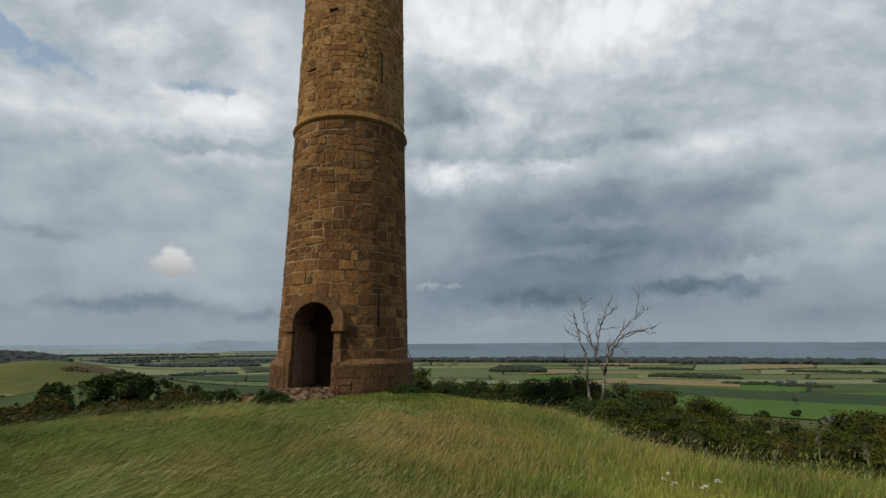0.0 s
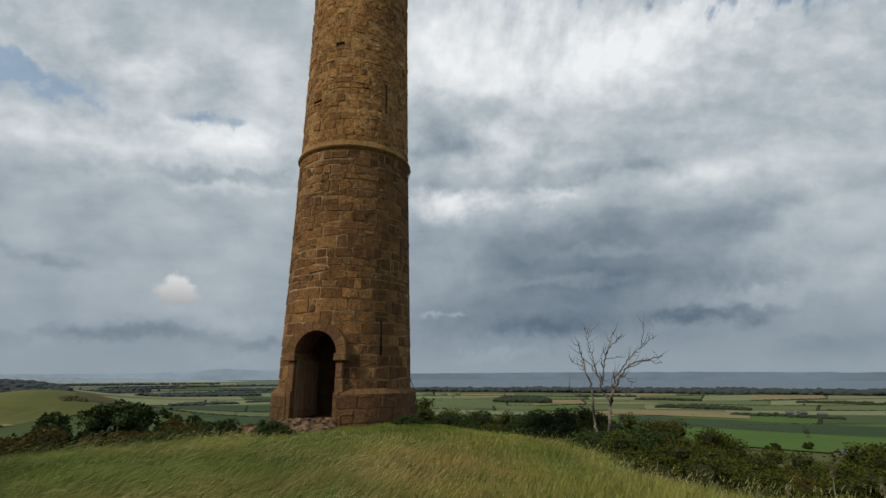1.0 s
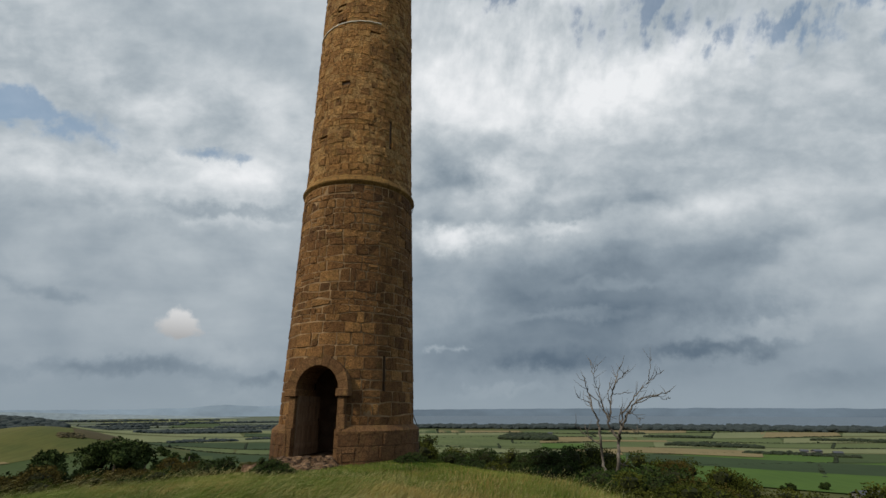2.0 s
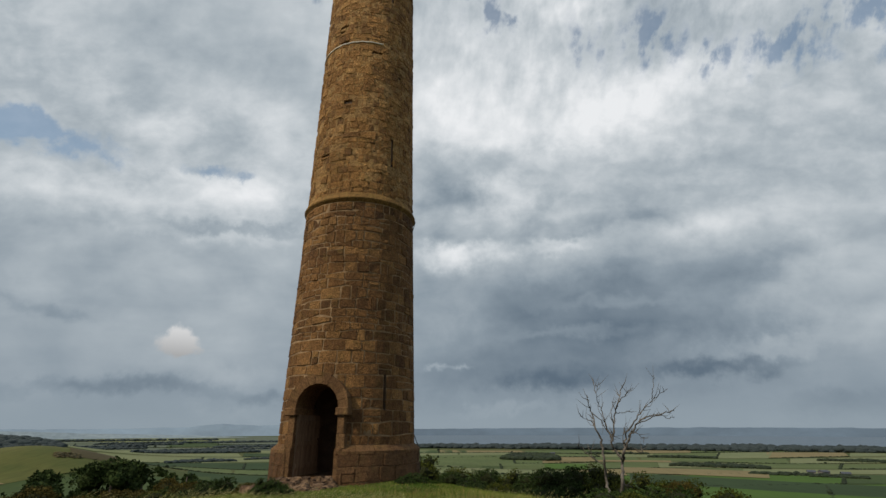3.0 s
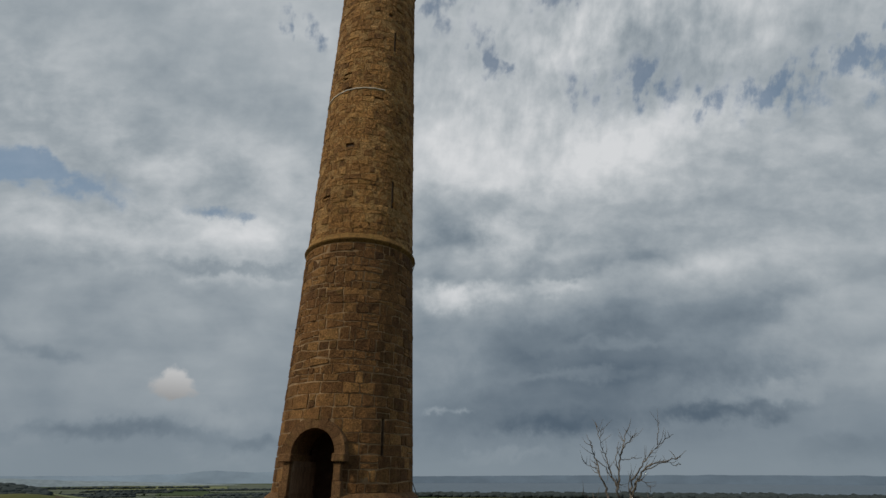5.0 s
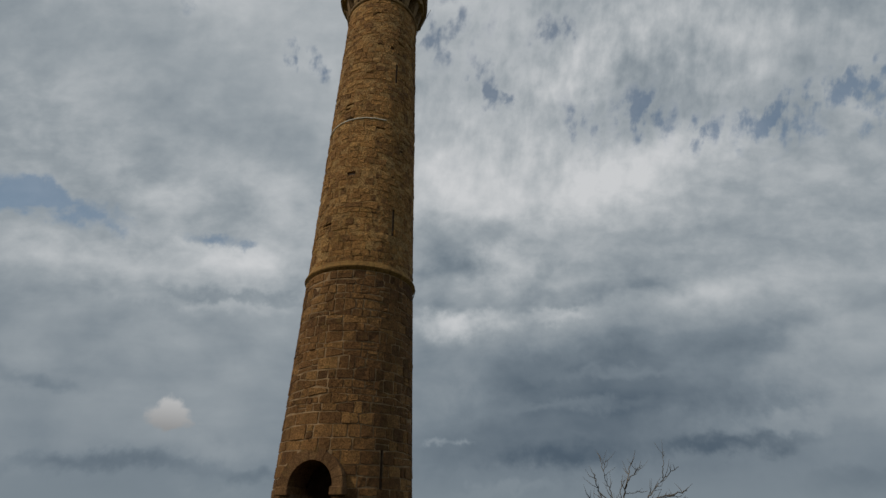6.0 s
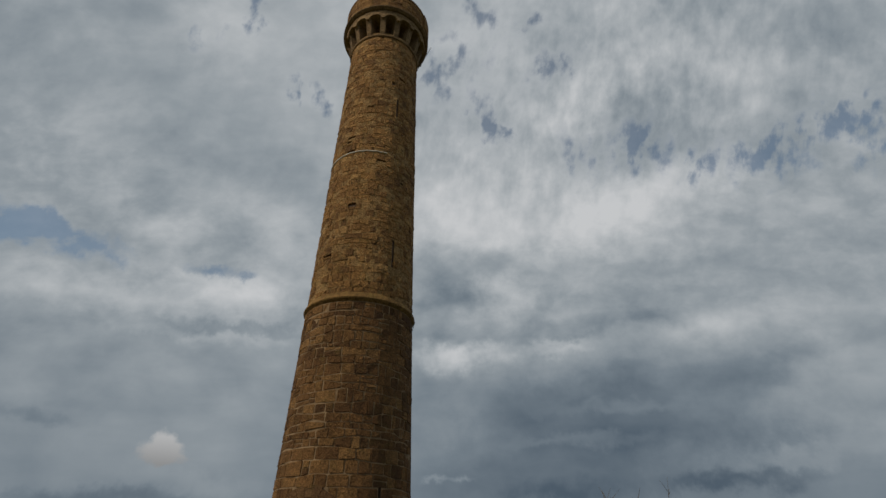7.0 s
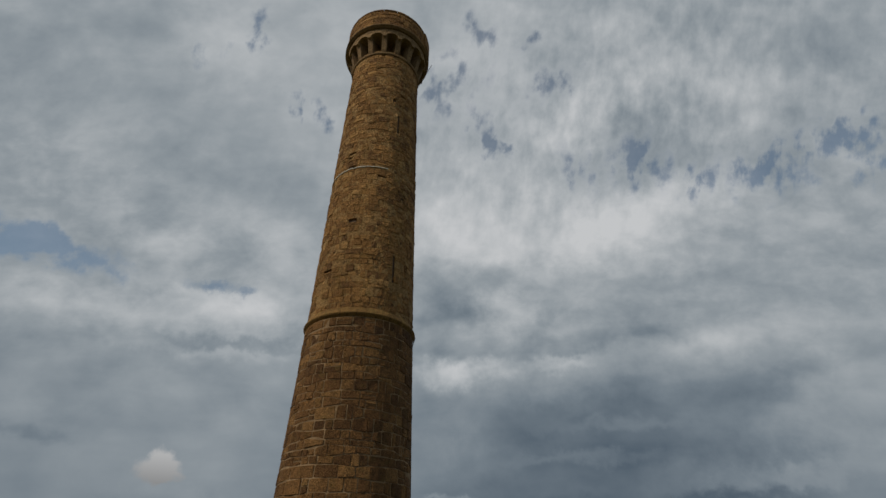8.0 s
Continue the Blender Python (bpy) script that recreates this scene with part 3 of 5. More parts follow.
def course_stones(z0, z1, face, mean, grow, rnd, joint=0.014, wave=0.0, seed=0, proud=0.03, worn=False):
    r = face((z0 + z1) / 2)
    mean = mean * (1.0 + 0.15 * math.sin(seed * 2.3))
    blocked = []
    d = door_gap(z0, z1, r, grow)
    if d:
        blocked.append(d)
    for phi, a, b in SLITS:
        if z0 < b - 0.1 and z1 > a + 0.1:
            blocked.append((phi - SLIT_HALF / r, phi + SLIT_HALF / r))

    def line(p, z, k):
        return z + wave * (math.sin(3 * p + k * 1.7) * 0.5 + math.sin(7.3 * p + k * 2.9) * 0.35 + math.sin(13 * p + k * 4.1) * 0.3)
    made = []
    for s, e in free_spans(blocked):
        p = s
        while p < e - 1e-6:
            w = mean * rnd.choice((0.55, 0.75, 0.9, 1.0, 1.1, 1.3, 1.6)) * rnd.uniform(0.85, 1.15) / r
            q = p + w
            if e - q < mean * 0.45 / r:
                q = e
            j = joint / r / 2 * rnd.uniform(0.7, 1.9)
            lean = rnd.uniform(-0.02, 0.02) / r
            zl = [line(p, z0, seed), line(q, z0, seed), line(q, z1, seed + 1), line(p, z1, seed + 1)]
            g = joint / 2 * rnd.uniform(0.7, 1.9)
            parts_z = [(0.0, 1.0)]
            if worn and rnd.random() < 0.03 and q - p < 0.24:
                LOST_STONES.append((p, q, zl[0] + 0.5 * (z1 - z0), zl[3]))
                parts_z = [(0.0, 0.5)]
            elif rnd.random() < 0.11 and z1 - z0 > 0.27:
                h = rnd.uniform(0.38, 0.62)
                parts_z = [(0.0, h), (h, 1.0)]
            for lo, hi in parts_z:
                a0 = zl[0] + (zl[3] - zl[0]) * lo + g
                b0 = zl[1] + (zl[2] - zl[1]) * lo + g
                b1 = zl[1] + (zl[2] - zl[1]) * hi - g
                a1 = zl[0] + (zl[3] - zl[0]) * hi - g
                made.append(block([(p + j, a0), (q - j, b0), (q - j + lean * hi, b1), (p + j + lean * hi, a1)], face, proud * rnd.choice((0.15, 0.4, 0.6, 0.75, 0.85, 0.9, 1, 1, 1.1, 1.35) if worn else (0.7, 0.85, 1, 1, 1.3)), rnd, 1.4 if worn else 1.2))
            p = q
    return made


def all_courses():
    rnd = random.Random(11)
    out = []
    # plinth courses
    z = -0.35
    for h in (0.4, 0.42, 0.37):
        out += [(s, False) for s in course_stones(z, z + h, lambda zz: 2.478 - 0.01 * zz, 0.62, 0.12, rnd, 0.012, 0.0, 0, 0.02)]
        z += h
    # body
    z, k = 1.05, 1
    while z < BAND_Z - 0.32:
        h = rnd.uniform(0.27, 0.40) if z < 4.5 else rnd.uniform(0.2, 0.36)
        if z + h > BAND_Z - 0.4:
            h = BAND_Z - 0.13 - z
        out += [(s, True) for s in course_stones(z, z + h, radius, 0.46 if z < 4.5 else 0.40, 0.12, rnd, 0.019, 0.055 if z < 4.5 else 0.085 if z > 1.5 and z + h < BAND_Z - 0.2 else 0.0, k)]
        z, k = z + h, k + 1
    z = BAND_Z + 0.16
    while z < CORBEL_Z - 0.05:
        h = rnd.uniform(0.2, 0.36)
        if z + h > CORBEL_Z - 0.2:
            h = CORBEL_Z - z
        out += [(s, True) for s in course_stones(z, z + h, radius, 0.34, 0.26, rnd, 0.011, 0.075 if h < 0.4 and z > BAND_Z + 0.3 else 0.0, k, worn=True)]
        z, k = z + h, k + 1
    return out


def ring_blocks(profile, count, gap, turn=0.0, skip=None, bend=5):
    """Stones of one turned profile (closed), parted by fine joints."""
    verts, faces = [], []
    n = len(profile)
    step = 2 * math.pi / count
    for k in range(count):
        a0, a1 = turn + k * step + gap / 2, turn + (k + 1) * step - gap / 2
        if skip and skip(a0, a1):
            continue
        base = len(verts)
        for s in range(bend):
            a = a0 + (a1 - a0) * s / (bend - 1)
            verts += [on_tower(r, a, z) for r, z in profile]
        for s in range(bend - 1):
            for i in range(n):
                j = (i + 1) % n
                faces.append((base + s * n + i, base + (s + 1) * n + i, base + (s + 1) * n + j, base + s * n + j))
        faces.append(tuple(base + i for i in range(n - 1, -1, -1)))
        faces.append(tuple(base + (bend - 1) * n + i for i in range(n)))
    return verts, faces


def by_door(a0, a1):
    m = (a0 + a1) / 2 - DOOR_PHI
    return abs(math.atan2(math.sin(m), math.cos(m))) < 0.40


for k in range(26):
    v, f = ring_blocks([(2.18, 0.82), (2.475, 0.82), (2.475, 0.9), (2.29, 1.06), (2.18, 1.06)], 26, 0.006, 0.1,
                       lambda a0, a1: by_door(a0, a1) or abs(a0 - 0.1 - k * 2 * math.pi / 26) > 0.1)
    if v:
        part_mesh("splay_stone", mesh_from("splay_stone", v, f, DRESSED), tower)
band_profile = [(1.9, 9.18), (2.04, 9.18), (2.14, 9.27), (2.16, 9.31), (2.145, 9.35), (2.04, 9.56), (1.9, 9.56)]
for k in range(22):
    v, f = ring_blocks(band_profile, 22, 0.004, 0.2, lambda a0, a1: abs(a0 - 0.2 - k * 2 * math.pi / 22) > 0.1, 7)
    part_mesh("string_course_stone", mesh_from("string_course_stone", v, f, BAND_STONE), tower, "mossy yellow-brown string course stone")
v, f = ring_blocks([(1.3, 24.46), (1.81, 24.46), (1.85, 24.50), (1.85, 24.57), (1.79, 24.64), (1.3, 24.64)], 18, 0.004, 0.0, None, 8)
part_mesh("corbel_ring", mesh_from("corbel_ring", v, f, CORBEL_STONE), tower, "thin moulded ring under the corbels")
v, f = lathe([(1.32, 24.6), (1.32, 26.2)], 96)
part_mesh("corbel_wall", mesh_from("corbel_wall", v, f, SANDSTONE, True), tower)

# corbels, one copied round the top
CORBELS, CORBEL_TURN = 16, 14.95
bm = bmesh.new()
outline = [(1.30, 24.62), (1.81, 24.62), (1.88, 24.80), (1.93, 25.1), (2.02, 25.45), (2.13, 25.75), (2.20, 25.9), (2.20, 26.12), (1.30, 26.12)]
for side in (-0.15, 0.15):
    ring = [bm.verts.new((side * (0.86 + 0.14 * (z - 24.7) / 1.4), -r, z)) for r, z in outline]
    bm.faces.new(ring)
bm.verts.ensure_lookup_table()
for i in range(len(outline)):
    j = (i + 1) % len(outline)
    bm.faces.new((bm.verts[i], bm.verts[j], bm.verts[j + 9], bm.verts[i + 9]))
bmesh.ops.bevel(bm, geom=bm.edges[:], offset=0.012, segments=1, affect="EDGES")
first = part("corbel", bm, CORBEL_STONE, tower, "pale carved corbel")
first.matrix_basis = pose(0, 0, 0, 0, 0, CORBEL_TURN)
for k in range(1, CORBELS):
    c = new("corbel", first.data)
    c.parent = tower
    c.matrix_basis = pose(0, 0, 0, 0, 0, CORBEL_TURN + 360 * k / CORBELS)

# little arches that join the corbels and carry the parapet
verts, faces = [], []
SAMPLES = CORBELS * 12
for s in range(SAMPLES):
    a = 2 * math.pi * s / SAMPLES + radians(CORBEL_TURN)
    span = ((s % 12) / 12 - 0.5) * 2
    foot = 25.80 - 0.26 * (1 - math.sqrt(max(0.0, 1 - (abs(span) / 0.8) ** 2)) if abs(span) < 0.8 else 1)
    verts += [on_tower(1.32, a, foot), on_tower(2.185, a, foot), on_tower(2.185, a, 26.14), on_tower(1.74, a, 26.14)]
for s in range(SAMPLES):
    e = (s + 1) % SAMPLES
    faces += [(s * 4 + i, e * 4 + i, e * 4 + i + 1, s * 4 + i + 1) for i in range(3)]
part_mesh("arcade_ring", mesh_from("arcade_ring", verts, faces, CORBEL_STONE), tower, "row of small arches under the parapet")
v, f = lathe([(1.74, 26.12), (2.26, 26.12), (2.385, 26.22), (2.385, 26.28), (2.32, 26.33), (1.74, 26.33)], 120)
part_mesh("parapet_lip", mesh_from("parapet_lip", v, f, CORBEL_STONE), tower, "projecting lip under the parapet")
v, f = lathe([(2.28, 26.3), (2.25, 27.62), (1.95, 27.62), (1.95, 26.3)], 96)
part_mesh("parapet_core", mesh_from("parapet_core", v, f, MORTAR, False), tower)
for k in range(19):
    v, f = ring_blocks([(1.9, 27.6), (2.30, 27.6), (2.315, 27.64), (2.30, 27.74), (1.95, 27.76), (1.9, 27.74)], 19, 0.012, 0.13,
                       lambda a0, a1: abs(a0 - 0.136 - k * 2 * math.pi / 19) > 0.1)
    part_mesh("coping_stone", mesh_from("coping_stone", v, f, SANDSTONE), tower)

# a thicker stretch of the parapet, broken off at its end
v, f = [], []
for s in range(13):
    a = radians(58 + 44 * s / 12)
    v += [on_tower(r, a, z) for r, z in ((2.2, 26.5), (2.385, 26.62), (2.40, 27.5), (2.37, 27.66), (2.2, 27.7))]
for s in range(12):
    f += [(s * 5 + i, s * 5 + 5 + i, s * 5 + 5 + (i + 1) % 5, s * 5 + (i + 1) % 5) for i in range(5)]
f += [(4, 3, 2, 1, 0), tuple(60 + i for i in range(5))]
part_mesh("parapet_block", mesh_from("parapet_block", v, f, SANDSTONE), tower, "projecting thicker stretch of the parapet")

# doorway: jambs, imposts and arch stones in the door's own frame
DU, DN = (math.cos(DOOR_PHI), math.sin(DOOR_PHI)), (math.sin(DOOR_PHI), -math.cos(DOOR_PHI))


def door_pt(u, n, z):
    return Vector((u * DU[0] + n * DN[0], u * DU[1] + n * DN[1], z))


def door_prism(name, shape, n0, n1, mat, bevel=0.012, label="", owner=None):
    """A stone whose face has the outline shape ((u, z) pairs), from depth n0 to n1."""
    bm = bmesh.new()
    back = [bm.verts.new(door_pt(u, n0, z)) for u, z in shape]
    front = [bm.verts.new(door_pt(u, n1, z)) for u, z in shape]
    bm.faces.new(back)
    bm.faces.new(front[::-1])
    for i in range(len(shape)):
        j = (i + 1) % len(shape)
        bm.faces.new((back[i], back[j], front[j], front[i]))
    bmesh.ops.bevel(bm, geom=bm.edges[:], offset=bevel, segments=1, affect="EDGES")
    return part(name, bm, mat, owner or tower, label)


rnd = random.Random(5)
VOUSSOIRS = 11
for k in range(VOUSSOIRS):
    a0 = math.pi * k / VOUSSOIRS + 0.003
    a1 = math.pi * (k + 1) / VOUSSOIRS - 0.003
    ro = DOOR_HALF + SURROUND + rnd.uniform(-0.02, 0.03)
    am = (a0 + a1) / 2
    shape = [(r * math.cos(a), DOOR_SPRING + r * math.sin(a)) for r, a in
             ((DOOR_HALF, a0), (ro, a0), (ro, am), (ro, a1), (DOOR_HALF, a1), (DOOR_HALF, am))]
    door_prism("arch_stone", shape, 1.1, 2.215 + rnd.uniform(-0.006, 0.006), DRESSED, 0.005)
for side in (-1, 1):
    z = -0.3
    for k, h in enumerate((0.72, 0.55, 0.42, 0.5)):
        top = min(z + h, DOOR_SPRING - 0.22)
        w = DOOR_HALF + (0.22 if k % 2 else 0.28)
        u0, u1 = sorted((side * DOOR_HALF, side * w))
        door_prism("jamb_stone", [(u0, z + 0.006), (u1, z + 0.006), (u1, top - 0.006), (u0, top - 0.006)], 1.1,
                   2.29 if k < 2 else 2.205 + rnd.uniform(-0.01, 0.01), DRESSED, 0.008)
        z = top
    u0, u1 = sorted((side * (DOOR_HALF - 0.05), side * (DOOR_HALF + 0.36)))
    door_prism("impost", [(u0, DOOR_SPRING - 0.215), (u1, DOOR_SPRING - 0.215), (u1, DOOR_SPRING + 0.02), (u0, DOOR_SPRING + 0.02)], 1.1, 2.29, DRESSED, 0.025, "projecting impost block")
door_prism("threshold", [(-DOOR_HALF - 0.05, -0.1), (DOOR_HALF + 0.05, -0.1), (DOOR_HALF + 0.05, DOOR_SILL + 0.02), (-DOOR_HALF - 0.05, DOOR_SILL + 0.02)], 1.1, 2.5, DRESSED, 0.03, "worn threshold slab")

# slit openings: deep sided recesses behind the gaps
for phi, a, b in SLITS:
    r = radius((a + b) / 2)
    verts = []
    for depth in (0.0, 0.7):
        for s, z in ((-1, a), (1, a), (1, b), (-1, b)):
            rr = radius(z) - 0.02 - depth
            verts.append(on_tower(rr, phi + s * SLIT_HALF / r, z))
    faces = [(0, 1, 5, 4), (1, 2, 6, 5), (2, 3, 7, 6), (3, 0, 4, 7), (4, 5, 6, 7)]
    part_mesh("window_slit", mesh_from("window_slit", verts, faces, INNER), tower, "narrow dark window slit")

# a thin pale repair line round part of the shaft
verts, faces = [], []
for s in range(60):
    p = radians(-85 + 100 * s / 59)
    w = 0.005 * (0.5 + 0.5 * math.sin(s * 1.9)) + 0.014
    z = 16.42 + 0.008 * math.sin(s * 0.9)
    r = radius(z)
    verts += [on_tower(r - 0.01, p, z - w), on_tower(r + 0.045, p, z - w), on_tower(r + 0.045, p, z + w), on_tower(r - 0.01, p, z + w)]
for s in range(59):
    faces += [(s * 4 + i, (s + 1) * 4 + i, (s + 1) * 4 + (i + 1) % 4, s * 4 + (i + 1) % 4) for i in range(4)]
part_mesh("mortar_line", mesh_from("mortar_line", verts, faces, PALE_MORTAR), tower, "thin pale mortar line")

# lightning cable down one side
pts, rad = [], []
for s in range(70):
    z = 0.2 + 26.2 * s / 69
    r = (2.49 if z < 0.9 else max(radius(z), 2.49 - 1.4 * (z - 0.9))) + 0.012
    if 9.0 < z < 9.6:
        r = 2.17
    if z > 24.5:
        r = 1.9 + 0.36 * (z - 24.5)
    pts.append(on_tower(r, radians(87) + 0.004 * math.sin(s), z))
    rad.append(0.014)
v, f = tube(pts, rad, 6)
part_mesh("lightning_cable", mesh_from("lightning_cable", v, f, CABLE, True), tower, "thin dark lightning cable")

# the open plank door, folded back inside the passage
door = thing("plank_door", "old brown plank door standing open in the arch", "door", tower.matrix_basis @ Matrix.Translation(door_pt(-0.71, 2.08, DOOR_SILL + 0.03)) @ pose(0, 0, 0, 0, 0, -27 + 88))
for k in range(6):
    bm = bmesh.new()
    box(bm, (0.205, 0.045, 1.78 - 0.01 * (k % 3)), pose(0.11 + 0.21 * k, 0, 0.9), 0.006)
    part("plank", bm, OLD_WOOD, door)
for z in (0.3, 0.95, 1.55):
    bm = bmesh.new()
    box(bm, (1.2, 0.035, 0.14), pose(0.63, -0.04, z), 0.008)
    part("ledge", bm, OLD_WOOD, door)
bm = bmesh.new()
box(bm, (0.05, 0.03, 0.22), pose(1.18, -0.05, 0.98), 0.008)
part("latch", bm, IRON, door, "rusted iron latch")

# broken steps before the door
STEP_STONE = stone_material("broken_step_stone", [(0.0, (0.09, 0.06, 0.042)), (0.5, (0.155, 0.105, 0.075)), (1.0, (0.25, 0.18, 0.13))], 0.6, 0.15)
rnd = random.Random(8)


def rough_stone(size, seed):
    bm = bmesh.new()
    bmesh.ops.create_cube(bm, size=1.0)
    bmesh.ops.bevel(bm, geom=bm.edges[:], offset=0.16, segments=2, affect="EDGES")
    for vert in bm.verts:
        n = noise.noise(vert.co * 1.7 + Vector((seed * 3.1, seed, 0)))
        vert.co = Vector((vert.co.x * size[0], vert.co.y * size[1], vert.co.z * size[2])) * (1 + 0.28 * n)
    return bm


steps = thing("broken_steps", "broken reddish stone steps before the doorway", "steps", tower.matrix_basis)
for k in range(60):
    row = k % 6
    u = rnd.uniform(-0.95, 1.0)
    n = 2.55 + 0.26 * row + rnd.uniform(-0.16, 0.16)
    s = (rnd.uniform(0.14, 0.42), rnd.uniform(0.12, 0.3), rnd.uniform(0.12, 0.24))
    bm = rough_stone(s, k)
    p = door_pt(u * (1 + 0.08 * row), n, 0.1 - 0.03 * row + rnd.uniform(-0.02, 0.02))
    ob = part("step_stone", bm, STEP_STONE, steps)
    ob.matrix_basis = Matrix.Translation(p) @ pose(0, 0, 0, rnd.uniform(-7, 7), rnd.uniform(-7, 7), rnd.uniform(-20, 20) - 27)


# ---------------------------------------------------------------- farmland on the plain
def field_material(name, a, b, row=0.0):
    m, t, s = material(name, 1.0)
    col = ramped(t, tex(t, 0.012, 5, 0.6), (0.35, a), (0.65, b))
    rows = ramped(t, tex(t, 0.25, 4, 0.6, (1, 0.08, 1)), (0.35, (0.85,) * 3), (0.65, (1.12,) * 3))
    t.links.new(blended(t, 0.8, col, rows, "MULTIPLY"), s.inputs["Base Color"])
    return m


CROPS = {
    "pasture": field_material("pasture", (0.029, 0.052, 0.013), (0.042, 0.067, 0.018)),
    # barley and pale crop: own colours, lightened a little for distance haze
    "barley": field_material("green_barley", (0.066, 0.092, 0.030), (0.086, 0.113, 0.038)),
    "pale": field_material("pale_crop", (0.122, 0.146, 0.068), (0.150, 0.166, 0.080)),
    "dark": field_material("dark_crop", (0.018, 0.038, 0.010), (0.024, 0.047, 0.014)),
    "bright": field_material("bright_grass_field", (0.040, 0.086, 0.008), (0.052, 0.104, 0.011)),
    "straw": field_material("ripening_straw", (0.156, 0.128, 0.059), (0.190, 0.156, 0.075)),
    # far strips: grey distance haze put into the crop colour
    "haze": field_material("hazed_far_field", (0.070, 0.090, 0.064), (0.098, 0.116, 0.080)),
}
CROPS["hill"] = field_material("golden_hill_pasture", (0.060, 0.074, 0.017), (0.092, 0.092, 0.024))
CROPS["scrub"] = field_material("brown_hill_scrub", (0.056, 0.047, 0.020), (0.085, 0.066, 0.029))
frnd = random.Random(31)


def field(crop, corners, lift=0.5, n=7):
    """One field laid over the lie of the land, corners in plan."""
    (ax, ay), (bx, by), (cx, cy), (dx, dy) = corners
    verts = []
    for j in range(n):
        t = j / (n - 1)
        for i in range(n):
            s = i / (n - 1)
            x = (ax + (bx - ax) * s) * (1 - t) + (dx + (cx - dx) * s) * t
            y = (ay + (by - ay) * s) * (1 - t) + (dy + (cy - dy) * s) * t
            verts.append((x, y, float(height(x, y)) + lift))
    faces = [(j * n + i, j * n + i + 1, (j + 1) * n + i + 1, (j + 1) * n + i) for j in range(n - 1) for i in range(n - 1)]
    ob = part_mesh("field", mesh_from("field", verts, faces, CROPS[crop], True), ground)
    return ob


def polar(az, reach):
    return reach * math.sin(radians(az)), reach * math.cos(radians(az))


# strips of fields between lines that run across the view
LINES = [500, 610, 740, 860, 1010, 1180, 1380, 1560]
LEFT_LINES = [1560, 1800, 2150, 2600, 3200, 4000]
hedge_lines = []


def strip(y0, y1, az_from, az_to, mean, crops, seed):
    rr = random.Random(seed)
    a = az_from
    while a < az_to:
        b = a + mean * rr.uniform(0.6, 1.5)
        k = rr.uniform(-0.5, 0.5)
        p = []
        for az, y in ((a, y0), (b, y0), (b + k, y1), (a + k * 0.4, y1)):
            y = y * (1 + 0.035 * math.sin(az * 0.21 + y * 0.01))
            p.append((y * math.tan(radians(az)), y))
        field(rr.choice(crops), p, 0.4)
        if rr.random() < 0.5:
            hedge_lines.append((p[0], p[1], rr.uniform(1.2, 2.6)))
        if rr.random() < 0.3:
            hedge_lines.append((p[1], p[2], rr.uniform(1.2, 2.4)))
        a = b


for k in range(len(LINES) - 1):
    y0, y1 = LINES[k], LINES[k + 1] * 0.985
    strip(y0, y1, -26 if k < 2 else -48, -6, 9, ("pasture", "dark", "pasture", "barley") if k < 3 else ("pasture", "barley", "pale", "dark"), 40 + k)
    strip(y0, y1, -6, 48, 9 if k < 2 else 7, ("pasture", "barley", "bright", "dark") if k < 2 else ("barley", "pale", "pale", "straw", "pale", "barley"), 60 + k)
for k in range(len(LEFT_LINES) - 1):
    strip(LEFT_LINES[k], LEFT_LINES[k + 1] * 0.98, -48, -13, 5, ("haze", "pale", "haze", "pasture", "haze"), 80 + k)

# the rounded hill: dark crop at its foot, golden pasture above, a brown scrubby shoulder and a sandy track
for crop, corners, lift in (("pasture", ((-48, 470), (-24, 500), (-24, 760), (-48, 700)), 0.8), ("hill", ((-48, 640), (-31.5, 770), (-30.5, 900), (-48, 1000)), 1.1),
                            ("scrub", ((-35.6, 792), (-32.3, 790), (-31.8, 880), (-35.9, 880)), 1.5), ("straw", ((-44, 684), (-39.6, 690), (-40.0, 698), (-44, 696)), 1.5)):
    field(crop, [polar(*c) for c in corners], lift, 21)
# the marked fields: bright grass below a dark one, a straw strip above them
for crop, az0, az1, r0, r1, lift in (("bright", 21, 45, 480, 655, 0.9), ("dark", 18, 45, 655, 775, 0.95), ("straw", 17.5, 30, 790, 915, 1.0),
                                     ("straw", 10.5, 22, 1075, 1125, 1.0), ("barley", -6, 9.5, 905, 1280, 0.9), ("bright", 9.7, 14, 860, 1000, 0.95)):
    field(crop, [polar(az0, r0), polar(az1, r0), polar(az1, r1), polar(az0, r1)], lift, 9)

LEAF_FAR = simple("far_wood_leaves", (0.014, 0.023, 0.013), (0.030, 0.042, 0.022), 0.05, 1.0, 0.0, vary=0.15)
# the farthest woods have distance haze mixed into their leaf colour
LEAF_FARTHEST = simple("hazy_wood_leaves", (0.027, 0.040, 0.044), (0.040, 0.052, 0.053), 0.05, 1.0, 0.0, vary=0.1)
bm = bmesh.new()
bmesh.ops.create_icosphere(bm, subdivisions=2, radius=1.0)
BLOB_V = np.array([v.co[:] for v in bm.verts])
BLOB_F = np.array([[v.index for v in f.verts] for f in bm.faces])
bm.free()
bm = bmesh.new()
bmesh.ops.create_icosphere(bm, subdivisions=1, radius=1.0)
LUMP_V = np.array([v.co[:] for v in bm.verts])
LUMP_F = np.array([[v.index for v in f.verts] for f in bm.faces])
bm.free()
nrs = np.random.RandomState(77)


